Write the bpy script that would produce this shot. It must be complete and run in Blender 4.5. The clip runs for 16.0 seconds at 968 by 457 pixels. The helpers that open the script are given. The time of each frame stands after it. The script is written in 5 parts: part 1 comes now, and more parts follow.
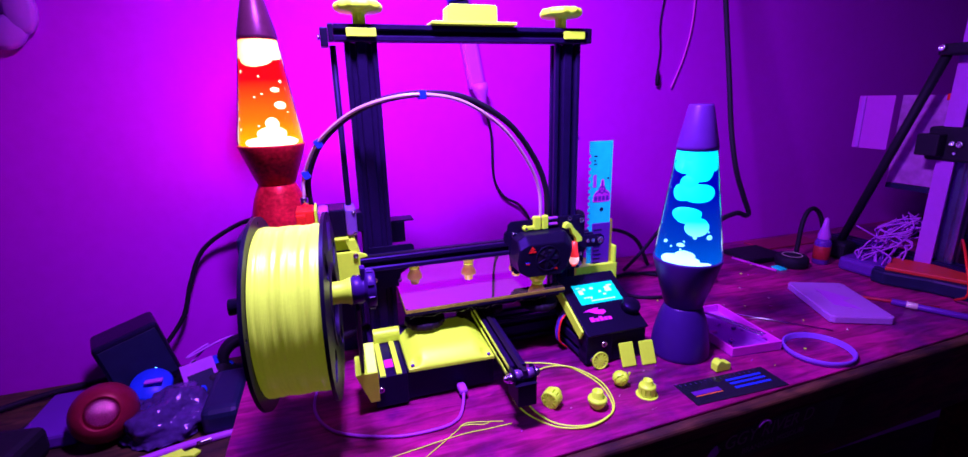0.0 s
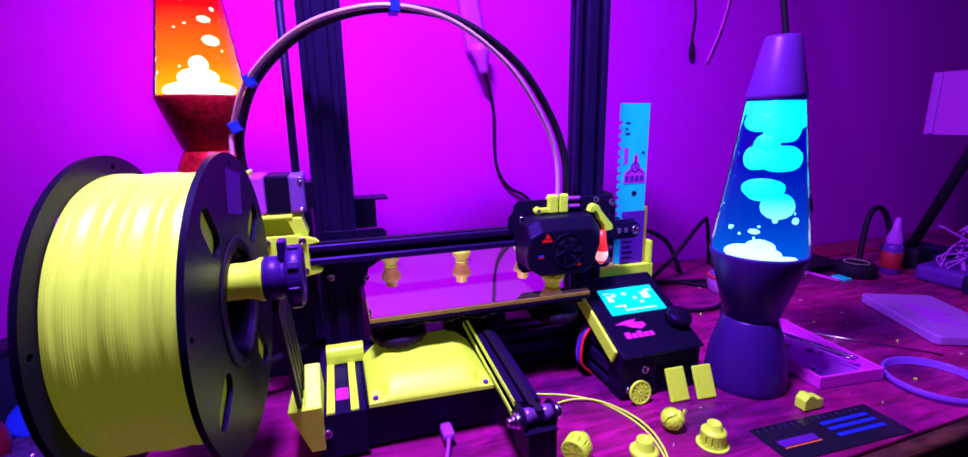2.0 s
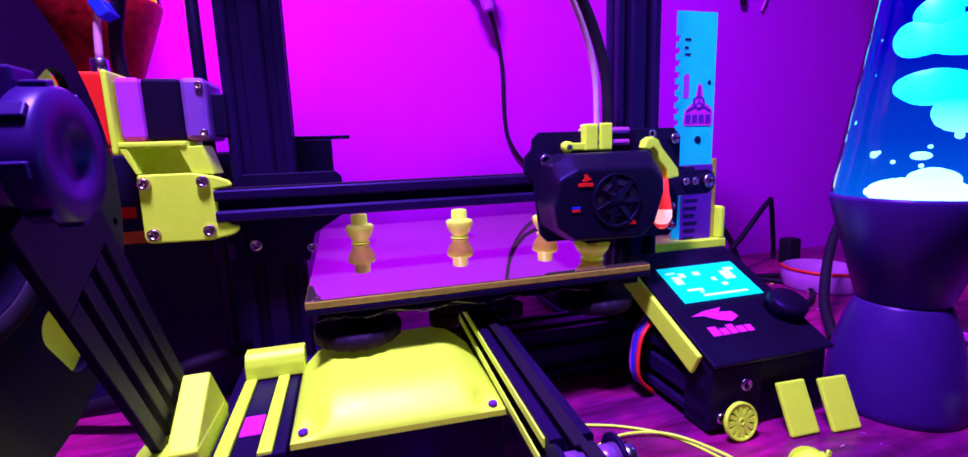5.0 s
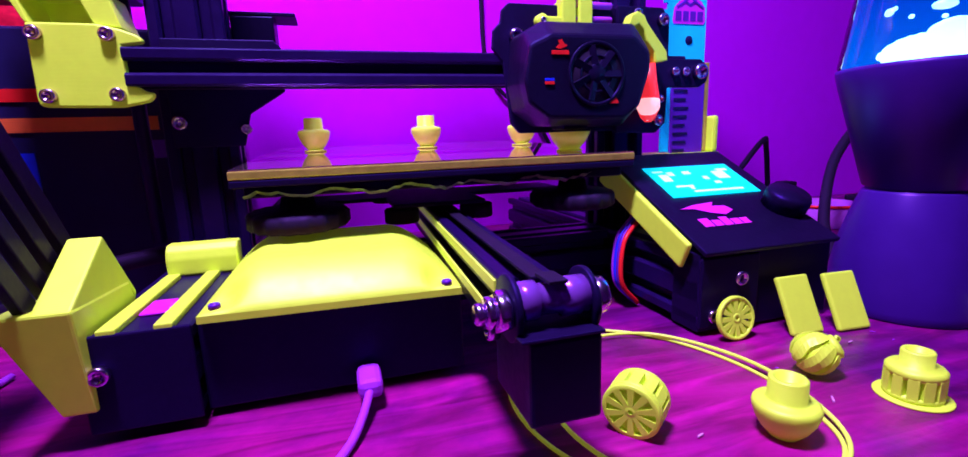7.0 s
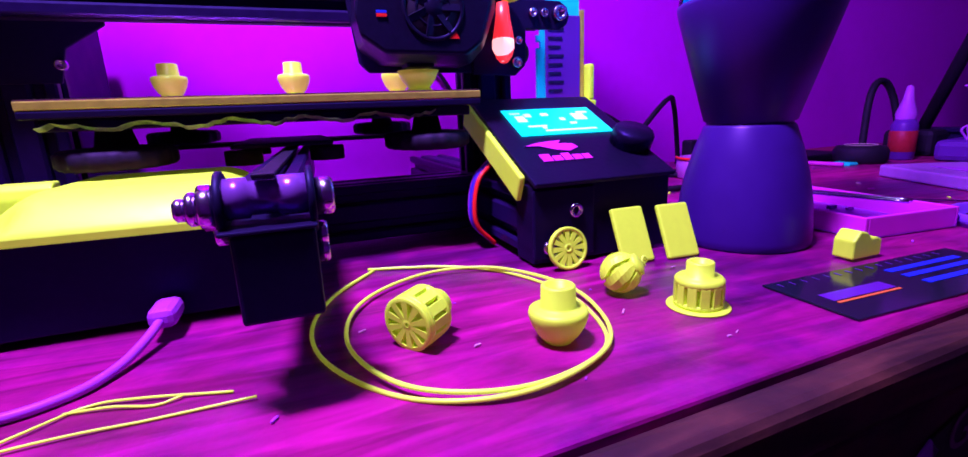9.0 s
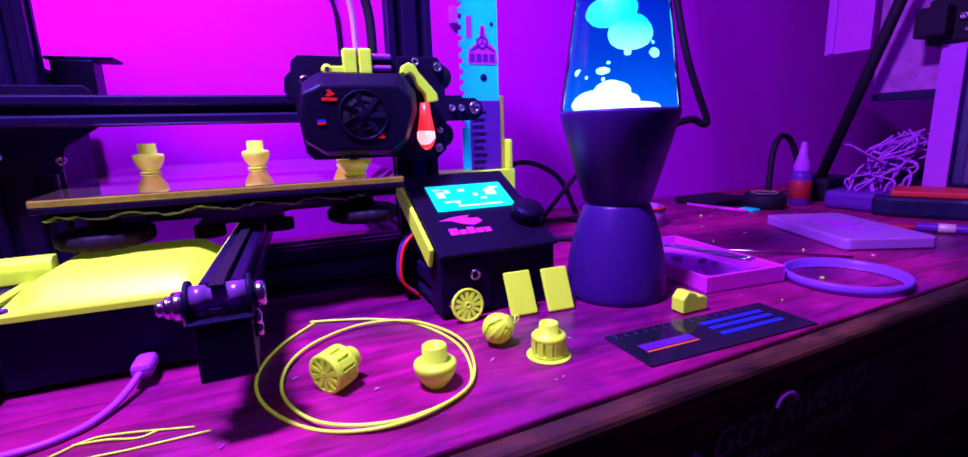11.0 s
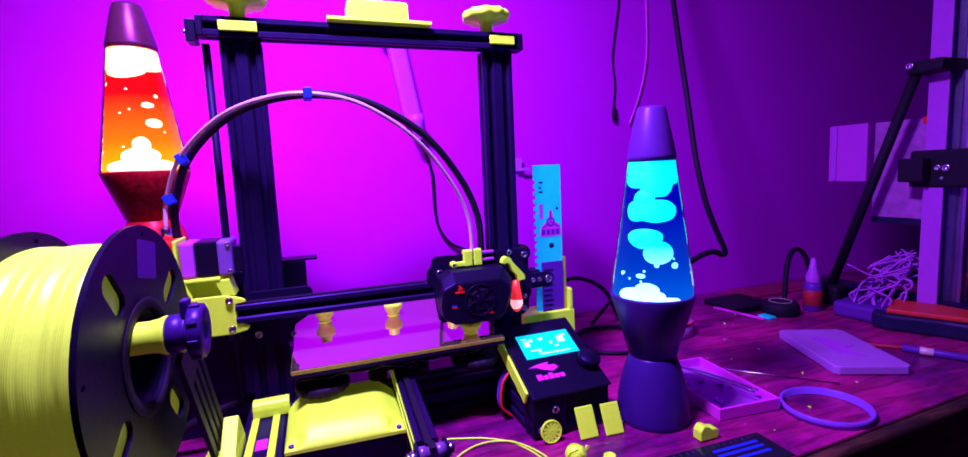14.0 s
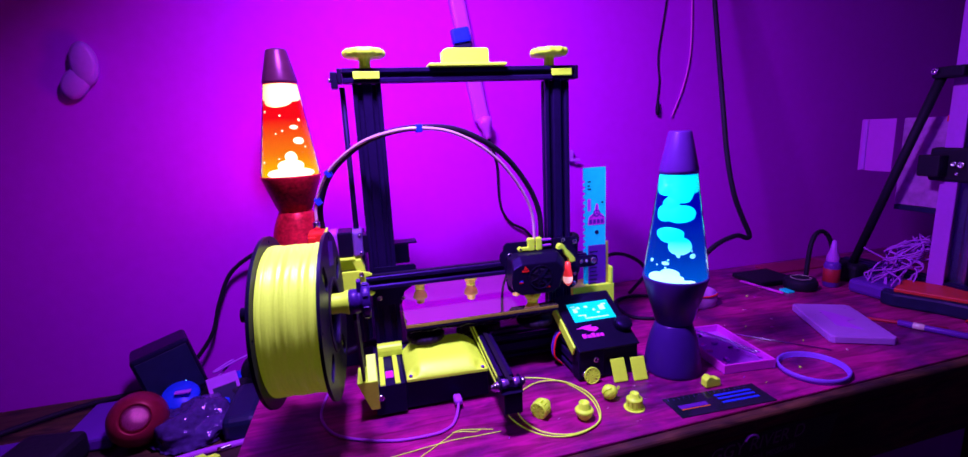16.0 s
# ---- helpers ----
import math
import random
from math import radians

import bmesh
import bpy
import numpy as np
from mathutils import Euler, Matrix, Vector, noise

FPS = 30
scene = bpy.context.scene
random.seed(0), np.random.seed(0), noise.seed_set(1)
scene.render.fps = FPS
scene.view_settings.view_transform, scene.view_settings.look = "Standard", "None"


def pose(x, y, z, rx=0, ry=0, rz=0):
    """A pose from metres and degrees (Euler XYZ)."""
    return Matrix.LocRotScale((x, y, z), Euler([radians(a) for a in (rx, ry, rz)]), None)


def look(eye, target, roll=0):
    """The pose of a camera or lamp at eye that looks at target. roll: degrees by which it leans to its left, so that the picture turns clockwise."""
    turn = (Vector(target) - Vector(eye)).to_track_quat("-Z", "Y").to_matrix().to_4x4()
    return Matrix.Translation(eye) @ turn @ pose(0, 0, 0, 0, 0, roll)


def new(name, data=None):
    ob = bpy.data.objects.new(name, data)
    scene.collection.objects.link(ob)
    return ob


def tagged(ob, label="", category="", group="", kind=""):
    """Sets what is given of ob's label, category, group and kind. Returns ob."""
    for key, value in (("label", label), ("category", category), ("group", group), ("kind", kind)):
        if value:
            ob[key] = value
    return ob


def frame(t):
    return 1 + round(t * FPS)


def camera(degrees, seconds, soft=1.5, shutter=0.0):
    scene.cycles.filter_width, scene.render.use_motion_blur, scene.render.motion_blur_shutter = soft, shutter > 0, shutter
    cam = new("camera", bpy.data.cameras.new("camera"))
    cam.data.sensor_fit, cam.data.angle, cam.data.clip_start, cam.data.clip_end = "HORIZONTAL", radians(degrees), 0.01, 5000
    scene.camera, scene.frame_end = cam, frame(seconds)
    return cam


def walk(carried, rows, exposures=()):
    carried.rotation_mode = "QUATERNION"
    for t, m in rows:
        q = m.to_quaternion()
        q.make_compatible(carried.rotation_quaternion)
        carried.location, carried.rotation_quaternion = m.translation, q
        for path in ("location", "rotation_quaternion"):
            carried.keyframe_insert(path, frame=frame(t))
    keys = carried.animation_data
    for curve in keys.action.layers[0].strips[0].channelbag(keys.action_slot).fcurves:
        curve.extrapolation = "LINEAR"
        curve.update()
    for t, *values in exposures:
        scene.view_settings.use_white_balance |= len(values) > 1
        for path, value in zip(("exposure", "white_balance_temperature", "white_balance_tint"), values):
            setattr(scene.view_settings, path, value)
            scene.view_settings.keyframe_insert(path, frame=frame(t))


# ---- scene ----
cam = camera(90.6, 16.0)
PATH = [
    (0, (-0.189, -0.634, 0.378), (0.391, 1.206, -0.15), -1.4),
    (0.5, (-0.174, -0.595, 0.354), (0.407, 1.250, -0.153), -1.4),
    (1, (-0.163, -0.553, 0.337), (0.42, 1.294, -0.16), -1.1),
    (1.5, (-0.15, -0.513, 0.311), (0.433, 1.340, -0.162), -0.9),
    (2, (-0.136, -0.479, 0.289), (0.444, 1.382, -0.155), -0.8),
    (2.5, (-0.121, -0.445, 0.262), (0.457, 1.424, -0.15), -0.8),
    (3, (-0.107, -0.415, 0.237), (0.446, 1.469, -0.146), -1.1),
    (5.3, (-0.077, -0.325, 0.178), (0.453, 1.579, -0.127), -2.3),
    (5.5, (-0.071, -0.321, 0.167), (0.441, 1.592, -0.108), -2.5),
    (6, (-0.068, -0.312, 0.153), (0.46, 1.595, -0.142), -2.4),
    (6.5, (-0.065, -0.310, 0.137), (0.483, 1.584, -0.198), -2.1),
    (7, (-0.061, -0.309, 0.118), (0.5, 1.574, -0.255), -2.0),
    (7.5, (-0.045, -0.317, 0.107), (0.551, 1.548, -0.302), -1.9),
    (8, (-0.025, -0.323, 0.097), (0.611, 1.522, -0.342), -2.1),
    (8.5, (-0.007, -0.325, 0.091), (0.655, 1.506, -0.366), -2.3),
    (9, (0.008, -0.337, 0.09), (0.692, 1.486, -0.371), -2.5),
    (9.2, (0.014, -0.342, 0.093), (0.715, 1.473, -0.373), -2.4),
    (11.3, (0.027, -0.430, 0.151), (0.816, 1.366, -0.236), -1.9),
    (11.5, (0.027, -0.436, 0.161), (0.826, 1.357, -0.225), -1.9),
    (12, (0.02, -0.449, 0.185), (0.815, 1.349, -0.181), -2.0),
    (12.5, (0.003, -0.468, 0.213), (0.784, 1.346, -0.104), -2.3),
    (13, (-0.019, -0.491, 0.242), (0.754, 1.333, -0.032), -2.4),
    (13.5, (-0.047, -0.522, 0.272), (0.67, 1.329, 0.033), -2.6),
    (14, (-0.078, -0.552, 0.296), (0.58, 1.324, 0.074), -2.6),
    (14.5, (-0.112, -0.589, 0.322), (0.485, 1.307, 0.098), -2.7),
    (15, (-0.135, -0.625, 0.339), (0.412, 1.284, 0.096), -2.7),
    (15.5, (-0.148, -0.661, 0.36), (0.358, 1.246, 0.036), -2.6),
    (16, (-0.153, -0.701, 0.374), (0.311, 1.204, -0.021), -2.7),
]
walk(cam, [(t, look(eye, target, roll)) for t, eye, target, roll in PATH],
     [(0, -0.22), (3, -0.22), (5.5, -0.16), (7, -0.06), (9, 0.22), (12.5, -0.06), (14.5, -0.30), (16, -0.45)])

# ---- world, lamps ----
world = bpy.data.worlds.new("room_dark")
world.use_nodes = True
world.node_tree.nodes["Background"].inputs[0].default_value = (0.10, 0.05, 0.25, 1)
world.node_tree.nodes["Background"].inputs[1].default_value = 0.2
scene.world = world


def area(name, eye, target, sx, sy, watts, colour):
    d = bpy.data.lights.new(name, "AREA")
    d.shape, d.size, d.size_y, d.energy, d.color = "RECTANGLE", sx, sy, watts, colour
    ob = new(name, d)
    ob.matrix_world = look(eye, target)
    return ob


def bulb(name, place, radius, watts, colour):
    d = bpy.data.lights.new(name, "POINT")
    d.shadow_soft_size, d.energy, d.color = radius, watts, colour
    ob = new(name, d)
    ob.location = place
    return ob


# Unseen lamp in bluish white; its green stands in for UV on yellow.
area("black_light_tube", (-0.15, -0.22, 0.84), (0.11, 0.04, 0.1), 0.16, 0.06, 17.5, (0.56, 0.50, 1.0)).data.spread = radians(150)
bulb("red_lamp_bulb", (-0.270, 0.15, 0.345), 0.02, 1.6, (1.0, 0.05, 0.36))
bulb("blue_lamp_bulb", (0.2845, -0.1005, 0.19), 0.02, 0.5, (0.03, 0.35, 1.0))

# ---- materials ----
def material(name, colour, rough=0.5, metal=0.0, vary=0.15, scale=40.0, bump=0.0, tint=None, spec=0.5, glow=None, power=0.0, coat=0.0):
    m = bpy.data.materials.new(name)
    m.use_nodes = True
    n, l = m.node_tree.nodes, m.node_tree.links
    b = n["Principled BSDF"]
    b.inputs["Roughness"].default_value, b.inputs["Metallic"].default_value = rough, metal
    b.inputs["Specular IOR Level"].default_value = spec
    if tint:
        b.inputs["Specular Tint"].default_value = (*tint, 1)
    b.inputs["Coat Weight"].default_value = coat
    co = n.new("ShaderNodeTexCoord")
    big, fine = n.new("ShaderNodeTexNoise"), n.new("ShaderNodeTexNoise")
    big.inputs["Scale"].default_value, fine.inputs["Scale"].default_value = scale * 0.2, scale * 3
    fine.inputs["Detail"].default_value = 5
    mix = n.new("ShaderNodeMath")
    mix.operation = "MULTIPLY_ADD"
    mix.inputs[1].default_value = 0.5
    half = n.new("ShaderNodeMath")
    half.operation = "MULTIPLY"
    half.inputs[1].default_value = 0.5
    l.new(co.outputs["Object"], big.inputs["Vector"])
    l.new(co.outputs["Object"], fine.inputs["Vector"])
    l.new(fine.outputs["Fac"], half.inputs[0])
    l.new(big.outputs["Fac"], mix.inputs[0])
    l.new(half.outputs[0], mix.inputs[2])
    ramp = n.new("ShaderNodeValToRGB")
    ramp.color_ramp.elements[0].position, ramp.color_ramp.elements[1].position = 0.3, 0.7
    ramp.color_ramp.elements[0].color = (*[c * (1 - vary) for c in colour], 1)
    ramp.color_ramp.elements[1].color = (*[min(1, c * (1 + vary)) for c in colour], 1)
    l.new(mix.outputs[0], ramp.inputs[0])
    l.new(ramp.outputs[0], b.inputs["Base Color"])
    rr = n.new("ShaderNodeMapRange")
    rr.inputs["To Min"].default_value, rr.inputs["To Max"].default_value = max(0.02, rough * 0.8), min(1, rough * 1.2)
    l.new(fine.outputs["Fac"], rr.inputs["Value"])
    l.new(rr.outputs[0], b.inputs["Roughness"])
    if bump:
        bp = n.new("ShaderNodeBump")
        bp.inputs["Strength"].default_value, bp.inputs["Distance"].default_value = bump, 0.001
        l.new(fine.outputs["Fac"], bp.inputs["Height"])
        l.new(bp.outputs[0], b.inputs["Normal"])
    if glow:
        b.inputs["Emission Color"].default_value, b.inputs["Emission Strength"].default_value = (*glow, 1), power
    return m


def layered(name, colour, layers_per_m=9000, rough=0.45):
    """Printed plastic: fine layer lines along z."""
    m = material(name, colour, rough, vary=0.06, scale=60, spec=0.35)
    n, l = m.node_tree.nodes, m.node_tree.links
    wave = n.new("ShaderNodeTexWave")
    wave.bands_direction = "Z"
    wave.inputs["Scale"].default_value = layers_per_m / 6.28 / 3
    wave.inputs["Distortion"].default_value = 0.4
    co = n.new("ShaderNodeTexCoord")
    l.new(co.outputs["Object"], wave.inputs["Vector"])
    bp = n.new("ShaderNodeBump")
    bp.inputs["Strength"].default_value, bp.inputs["Distance"].default_value = 0.12, 0.0002
    l.new(wave.outputs["Fac"], bp.inputs["Height"])
    l.new(bp.outputs[0], n["Principled BSDF"].inputs["Normal"])
    return m


def wood(name, dark, light, scale, rough, along="X"):
    m = bpy.data.materials.new(name)
    m.use_nodes = True
    n, l = m.node_tree.nodes, m.node_tree.links
    b = n["Principled BSDF"]
    co, mp = n.new("ShaderNodeTexCoord"), n.new("ShaderNodeMapping")
    mp.inputs["Scale"].default_value = (2.0, 13, 13) if along == "X" else (13, 2.0, 13)
    grain, blot, fine = n.new("ShaderNodeTexNoise"), n.new("ShaderNodeTexNoise"), n.new("ShaderNodeTexNoise")
    grain.inputs["Scale"].default_value, grain.inputs["Detail"].default_value = scale, 8
    grain.inputs["Distortion"].default_value = 1.6
    blot.inputs["Scale"].default_value, blot.inputs["Detail"].default_value = 9, 9
    blot.inputs["Roughness"].default_value = 0.62
    fine.inputs["Scale"].default_value, fine.inputs["Detail"].default_value = 160, 4
    l.new(co.outputs["Object"], mp.inputs["Vector"])
    l.new(mp.outputs[0], grain.inputs["Vector"])
    l.new(co.outputs["Object"], blot.inputs["Vector"])
    l.new(co.outputs["Object"], fine.inputs["Vector"])
    ramp = n.new("ShaderNodeValToRGB")
    ramp.color_ramp.elements[0].position, ramp.color_ramp.elements[1].position = 0.35, 0.68
    ramp.color_ramp.elements[0].color, ramp.color_ramp.elements[1].color = (*dark, 1), (*light, 1)
    l.new(grain.outputs["Fac"], ramp.inputs[0])
    stain = n.new("ShaderNodeMix")
    stain.data_type, stain.blend_type = "RGBA", "MULTIPLY"
    sr = n.new("ShaderNodeValToRGB")
    sr.color_ramp.elements[0].position, sr.color_ramp.elements[1].position = 0.38, 0.6
    sr.color_ramp.elements[0].color, sr.color_ramp.elements[1].color = (0.22, 0.3, 0.6, 1), (1, 1, 1, 1)
    l.new(blot.outputs["Fac"], sr.inputs[0])
    stain.inputs["Factor"].default_value = 0.9
    l.new(ramp.outputs[0], stain.inputs["A"])
    l.new(sr.outputs[0], stain.inputs["B"])
    l.new(stain.outputs["Result"], b.inputs["Base Color"])
    rr = n.new("ShaderNodeMapRange")
    rr.inputs["To Min"].default_value, rr.inputs["To Max"].default_value = rough * 0.7, min(1, rough * 1.4)
    l.new(blot.outputs["Fac"], rr.inputs["Value"])
    l.new(rr.outputs[0], b.inputs["Roughness"])
    # The lamp's purple is put into the wood's reflections.
    b.inputs["Specular Tint"].default_value = (0.9, 0.15, 1, 1)
    b.inputs["Specular IOR Level"].default_value = 0.35
    add = n.new("ShaderNodeMath")
    l.new(grain.outputs["Fac"], add.inputs[0])
    l.new(fine.outputs["Fac"], add.inputs[1])
    bp = n.new("ShaderNodeBump")
    bp.inputs["Strength"].default_value, bp.inputs["Distance"].default_value = 0.25, 0.001
    l.new(add.outputs[0], bp.inputs["Height"])
    l.new(bp.outputs[0], b.inputs["Normal"])
    return m


# Purple lamp light is put into most colours and reflection tints below.
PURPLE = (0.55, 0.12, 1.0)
# Wall: the lamp's purple is put into the colour of a pale paint.
M_WALL = material("wall_paint_lit_purple", (0.49, 0.002, 0.76), 0.7, vary=0.05, scale=18, bump=0.15, spec=0.2, tint=PURPLE)
# Unseen walls and ceiling, kept pale purple to bounce fill light.
M_ROOM = material("room_paint", (0.55, 0.12, 0.65), 0.8, vary=0.1, scale=10)
M_CEIL = material("ceiling_paint", (0.60, 0.25, 0.70), 0.8, vary=0.05, scale=10)
M_FLOOR = wood("floor_boards", (0.03, 0.015, 0.02), (0.07, 0.03, 0.04), 3, 0.5)
M_WOOD = wood("mahogany_top", (0.19, 0.003, 0.085), (0.50, 0.005, 0.25), 5, 0.38)
M_EDGE = wood("worn_wood_edge", (0.030, 0.008, 0.010), (0.13, 0.028, 0.030), 5, 0.6)
M_YEL = layered("yellow_printed_plastic", (0.66, 0.80, 0.055))
M_YELS = material("yellow_filament", (0.70, 0.84, 0.085), 0.35, vary=0.06, scale=120, spec=0.4)
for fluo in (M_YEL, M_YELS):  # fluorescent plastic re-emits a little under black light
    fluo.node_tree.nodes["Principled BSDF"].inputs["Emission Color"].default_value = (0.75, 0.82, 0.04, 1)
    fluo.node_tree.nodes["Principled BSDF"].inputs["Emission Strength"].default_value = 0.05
# Filament glow raised further to brighten the spool's shaded underside.
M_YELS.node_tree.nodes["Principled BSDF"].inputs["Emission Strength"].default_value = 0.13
# Yellow print plastic again, glow added to brighten prints shaded by the gantry.
M_YELGLOW = layered("yellow_plastic_added_glow", (0.80, 0.92, 0.10), rough=0.3)
M_YELGLOW.node_tree.nodes["Principled BSDF"].inputs["Emission Color"].default_value = (0.85, 0.75, 0.05, 1)
M_YELGLOW.node_tree.nodes["Principled BSDF"].inputs["Emission Strength"].default_value = 0.10
M_BLACK = material("black_anodised", (0.010, 0.002, 0.042), 0.38, vary=0.3, scale=60, bump=0.1, tint=(0.22, 0.02, 1.0), spec=0.3)
M_BLKP = material("black_plastic", (0.006, 0.002, 0.020), 0.42, vary=0.3, scale=90, bump=0.1, tint=(0.22, 0.02, 1.0), spec=0.3)
M_STEELB = material("black_sheet_steel", (0.007, 0.002, 0.026), 0.5, vary=0.25, scale=120, bump=0.1, tint=(0.22, 0.02, 1.0), spec=0.3)
M_RUB = material("black_rubber", (0.004, 0.003, 0.008), 0.7, vary=0.3, scale=80, tint=PURPLE)
# Bare metals: purple light is put into their reflecting colour.
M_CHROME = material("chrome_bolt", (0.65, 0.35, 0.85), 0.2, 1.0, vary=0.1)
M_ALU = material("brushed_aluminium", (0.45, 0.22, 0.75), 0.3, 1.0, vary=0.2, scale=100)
# Roller and motor cap carry the purple light in their colour.
M_IDLER = material("roller_lit_purple", (0.30, 0.06, 0.62), 0.25, 0.5, vary=0.1, tint=PURPLE)
M_MOTOR = material("motor_end_cap", (0.22, 0.05, 0.55), 0.45, 0.3, vary=0.1, tint=PURPLE)
M_RED = material("red_plastic", (0.75, 0.012, 0.02), 0.35, vary=0.1, tint=(1, 0.2, 0.3))
M_DULLRED = material("dull_red_print", (0.34, 0.008, 0.03), 0.5, vary=0.2, tint=PURPLE)
M_BLUE = material("blue_plastic", (0.01, 0.02, 0.75), 0.4, vary=0.15, tint=PURPLE)
M_NAVY = material("navy_card", (0.006, 0.005, 0.05), 0.5, vary=0.3, scale=20, tint=PURPLE)
M_LILAC = material("lilac_plastic", (0.42, 0.03, 0.72), 0.4, vary=0.08, tint=PURPLE)
M_PURP = material("purple_plastic", (0.10, 0.008, 0.33), 0.38, vary=0.1, scale=20, tint=PURPLE)
M_LAMPBASE = material("dark_purple_metal", (0.035, 0.004, 0.17), 0.36, vary=0.12, scale=20, tint=PURPLE, spec=0.4)
# White tube and white plastic, purple light mixed into both colours.
M_TUBE = material("white_tube_lit_purple", (0.62, 0.20, 0.58), 0.3, vary=0.05)
M_WHITE = material("white_plastic_lit_purple", (0.46, 0.02, 0.66), 0.45, vary=0.05, tint=PURPLE)
M_PINK = material("pink_print", (0.66, 0.015, 0.66), 0.5, vary=0.05, tint=PURPLE)
M_ORANGE = material("orange_plastic", (0.75, 0.10, 0.03), 0.4, vary=0.1)
M_FOIL = material("foil_tape", (0.75, 0.75, 0.55), 0.3, 0.8, vary=0.3, scale=150, bump=0.6)
M_COPPER = material("amber_glass_edge", (0.48, 0.30, 0.07), 0.3, 0.3, vary=0.3, scale=60)
# Bed glass drawn near-metallic, its tint pushing reflections toward purple.
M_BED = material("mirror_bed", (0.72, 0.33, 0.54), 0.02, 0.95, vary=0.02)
M_BLUEPCB = material("blue_board", (0.01, 0.52, 0.85), 0.25, vary=0.12, scale=20, tint=(0.3, 0.8, 1))
M_SCREEN = material("lcd_glow", (0.0, 0.3, 0.4), 0.3, vary=0.0, glow=(0.0, 0.75, 1.0), power=1.0)
M_PIXEL = material("lcd_marks", (0.4, 0.6, 0.6), 0.3, vary=0.0, glow=(0.35, 1.0, 1.0), power=1.0)
M_LED = material("red_led_probe", (0.7, 0.02, 0.03), 0.3, vary=0.0, glow=(1.0, 0.03, 0.05), power=0.8)
M_LEDW = material("probe_glow", (0.9, 0.5, 0.5), 0.3, vary=0.0, glow=(1.0, 0.45, 0.5), power=1.2)
M_BLED = material("blue_led", (0.1, 0.3, 1), 0.3, vary=0.0, glow=(0.1, 0.4, 1.0), power=6)


def liquid(name, colour, hot, height, clear, power=1.0):
    """Lit, tinted lamp liquid: partly see-through, brighter toward the bulb below."""
    m = bpy.data.materials.new(name)
    m.use_nodes = True
    n, l = m.node_tree.nodes, m.node_tree.links
    n.remove(n["Principled BSDF"])
    out = n["Material Output"]
    em, tr, mx = n.new("ShaderNodeEmission"), n.new("ShaderNodeBsdfTransparent"), n.new("ShaderNodeMixShader")
    gl, mg = n.new("ShaderNodeBsdfGlossy"), n.new("ShaderNodeMixShader")
    gl.inputs["Roughness"].default_value = 0.05
    co, sp, rp = n.new("ShaderNodeTexCoord"), n.new("ShaderNodeSeparateXYZ"), n.new("ShaderNodeValToRGB")
    div = n.new("ShaderNodeMath")
    div.operation = "DIVIDE"
    div.inputs[1].default_value = height
    l.new(co.outputs["Object"], sp.inputs[0])
    l.new(sp.outputs["Z"], div.inputs[0])
    l.new(div.outputs[0], rp.inputs[0])
    e = rp.color_ramp.elements
    e[0].position, e[0].color = 0.0, (*hot, 1)
    e[1].position, e[1].color = 0.55, (*colour, 1)
    mid = e.new(0.22)
    mid.color = (*[0.35 * a + 0.65 * b for a, b in zip(hot, colour)], 1)
    l.new(rp.outputs[0], em.inputs["Color"])
    em.inputs["Strength"].default_value = power
    tr.inputs["Color"].default_value = (*[0.35 + 0.65 * c / max(colour) for c in colour], 1)
    mx.inputs[0].default_value = clear
    l.new(em.outputs[0], mx.inputs[1])
    l.new(tr.outputs[0], mx.inputs[2])
    mg.inputs[0].default_value = 0.0
    l.new(mx.outputs[0], mg.inputs[1])
    l.new(gl.outputs[0], mg.inputs[2])
    l.new(mg.outputs[0], out.inputs["Surface"])
    return m


def wax(name, low, high, height, power):
    m = bpy.data.materials.new(name)
    m.use_nodes = True
    n, l = m.node_tree.nodes, m.node_tree.links
    b = n["Principled BSDF"]
    co, sp, rp = n.new("ShaderNodeTexCoord"), n.new("ShaderNodeSeparateXYZ"), n.new("ShaderNodeValToRGB")
    div = n.new("ShaderNodeMath")
    div.operation = "DIVIDE"
    div.inputs[1].default_value = height
    l.new(co.outputs["Object"], sp.inputs[0])
    l.new(sp.outputs["Z"], div.inputs[0])
    l.new(div.outputs[0], rp.inputs[0])
    rp.color_ramp.elements[0].position, rp.color_ramp.elements[0].color = 0.05, (*low, 1)
    rp.color_ramp.elements[1].position, rp.color_ramp.elements[1].color = 0.35, (*high, 1)
    l.new(rp.outputs[0], b.inputs["Emission Color"])
    b.inputs["Emission Strength"].default_value = power
    b.inputs["Base Color"].default_value = (*high, 1)
    b.inputs["Roughness"].default_value = 0.4
    return m


# ---- mesh helpers ----
def box(x0, x1, y0, y1, z0, z1, bev=0.001, seg=2):
    bm = bmesh.new()
    bmesh.ops.create_cube(bm, size=1)
    bmesh.ops.transform(bm, verts=bm.verts, matrix=Matrix.Translation(((x0 + x1) / 2, (y0 + y1) / 2, (z0 + z1) / 2)) @ Matrix.Diagonal((x1 - x0, y1 - y0, z1 - z0, 1)))
    if bev:
        bmesh.ops.bevel(bm, geom=bm.edges[:], offset=bev, segments=seg, affect="EDGES", profile=0.5)
    return bm


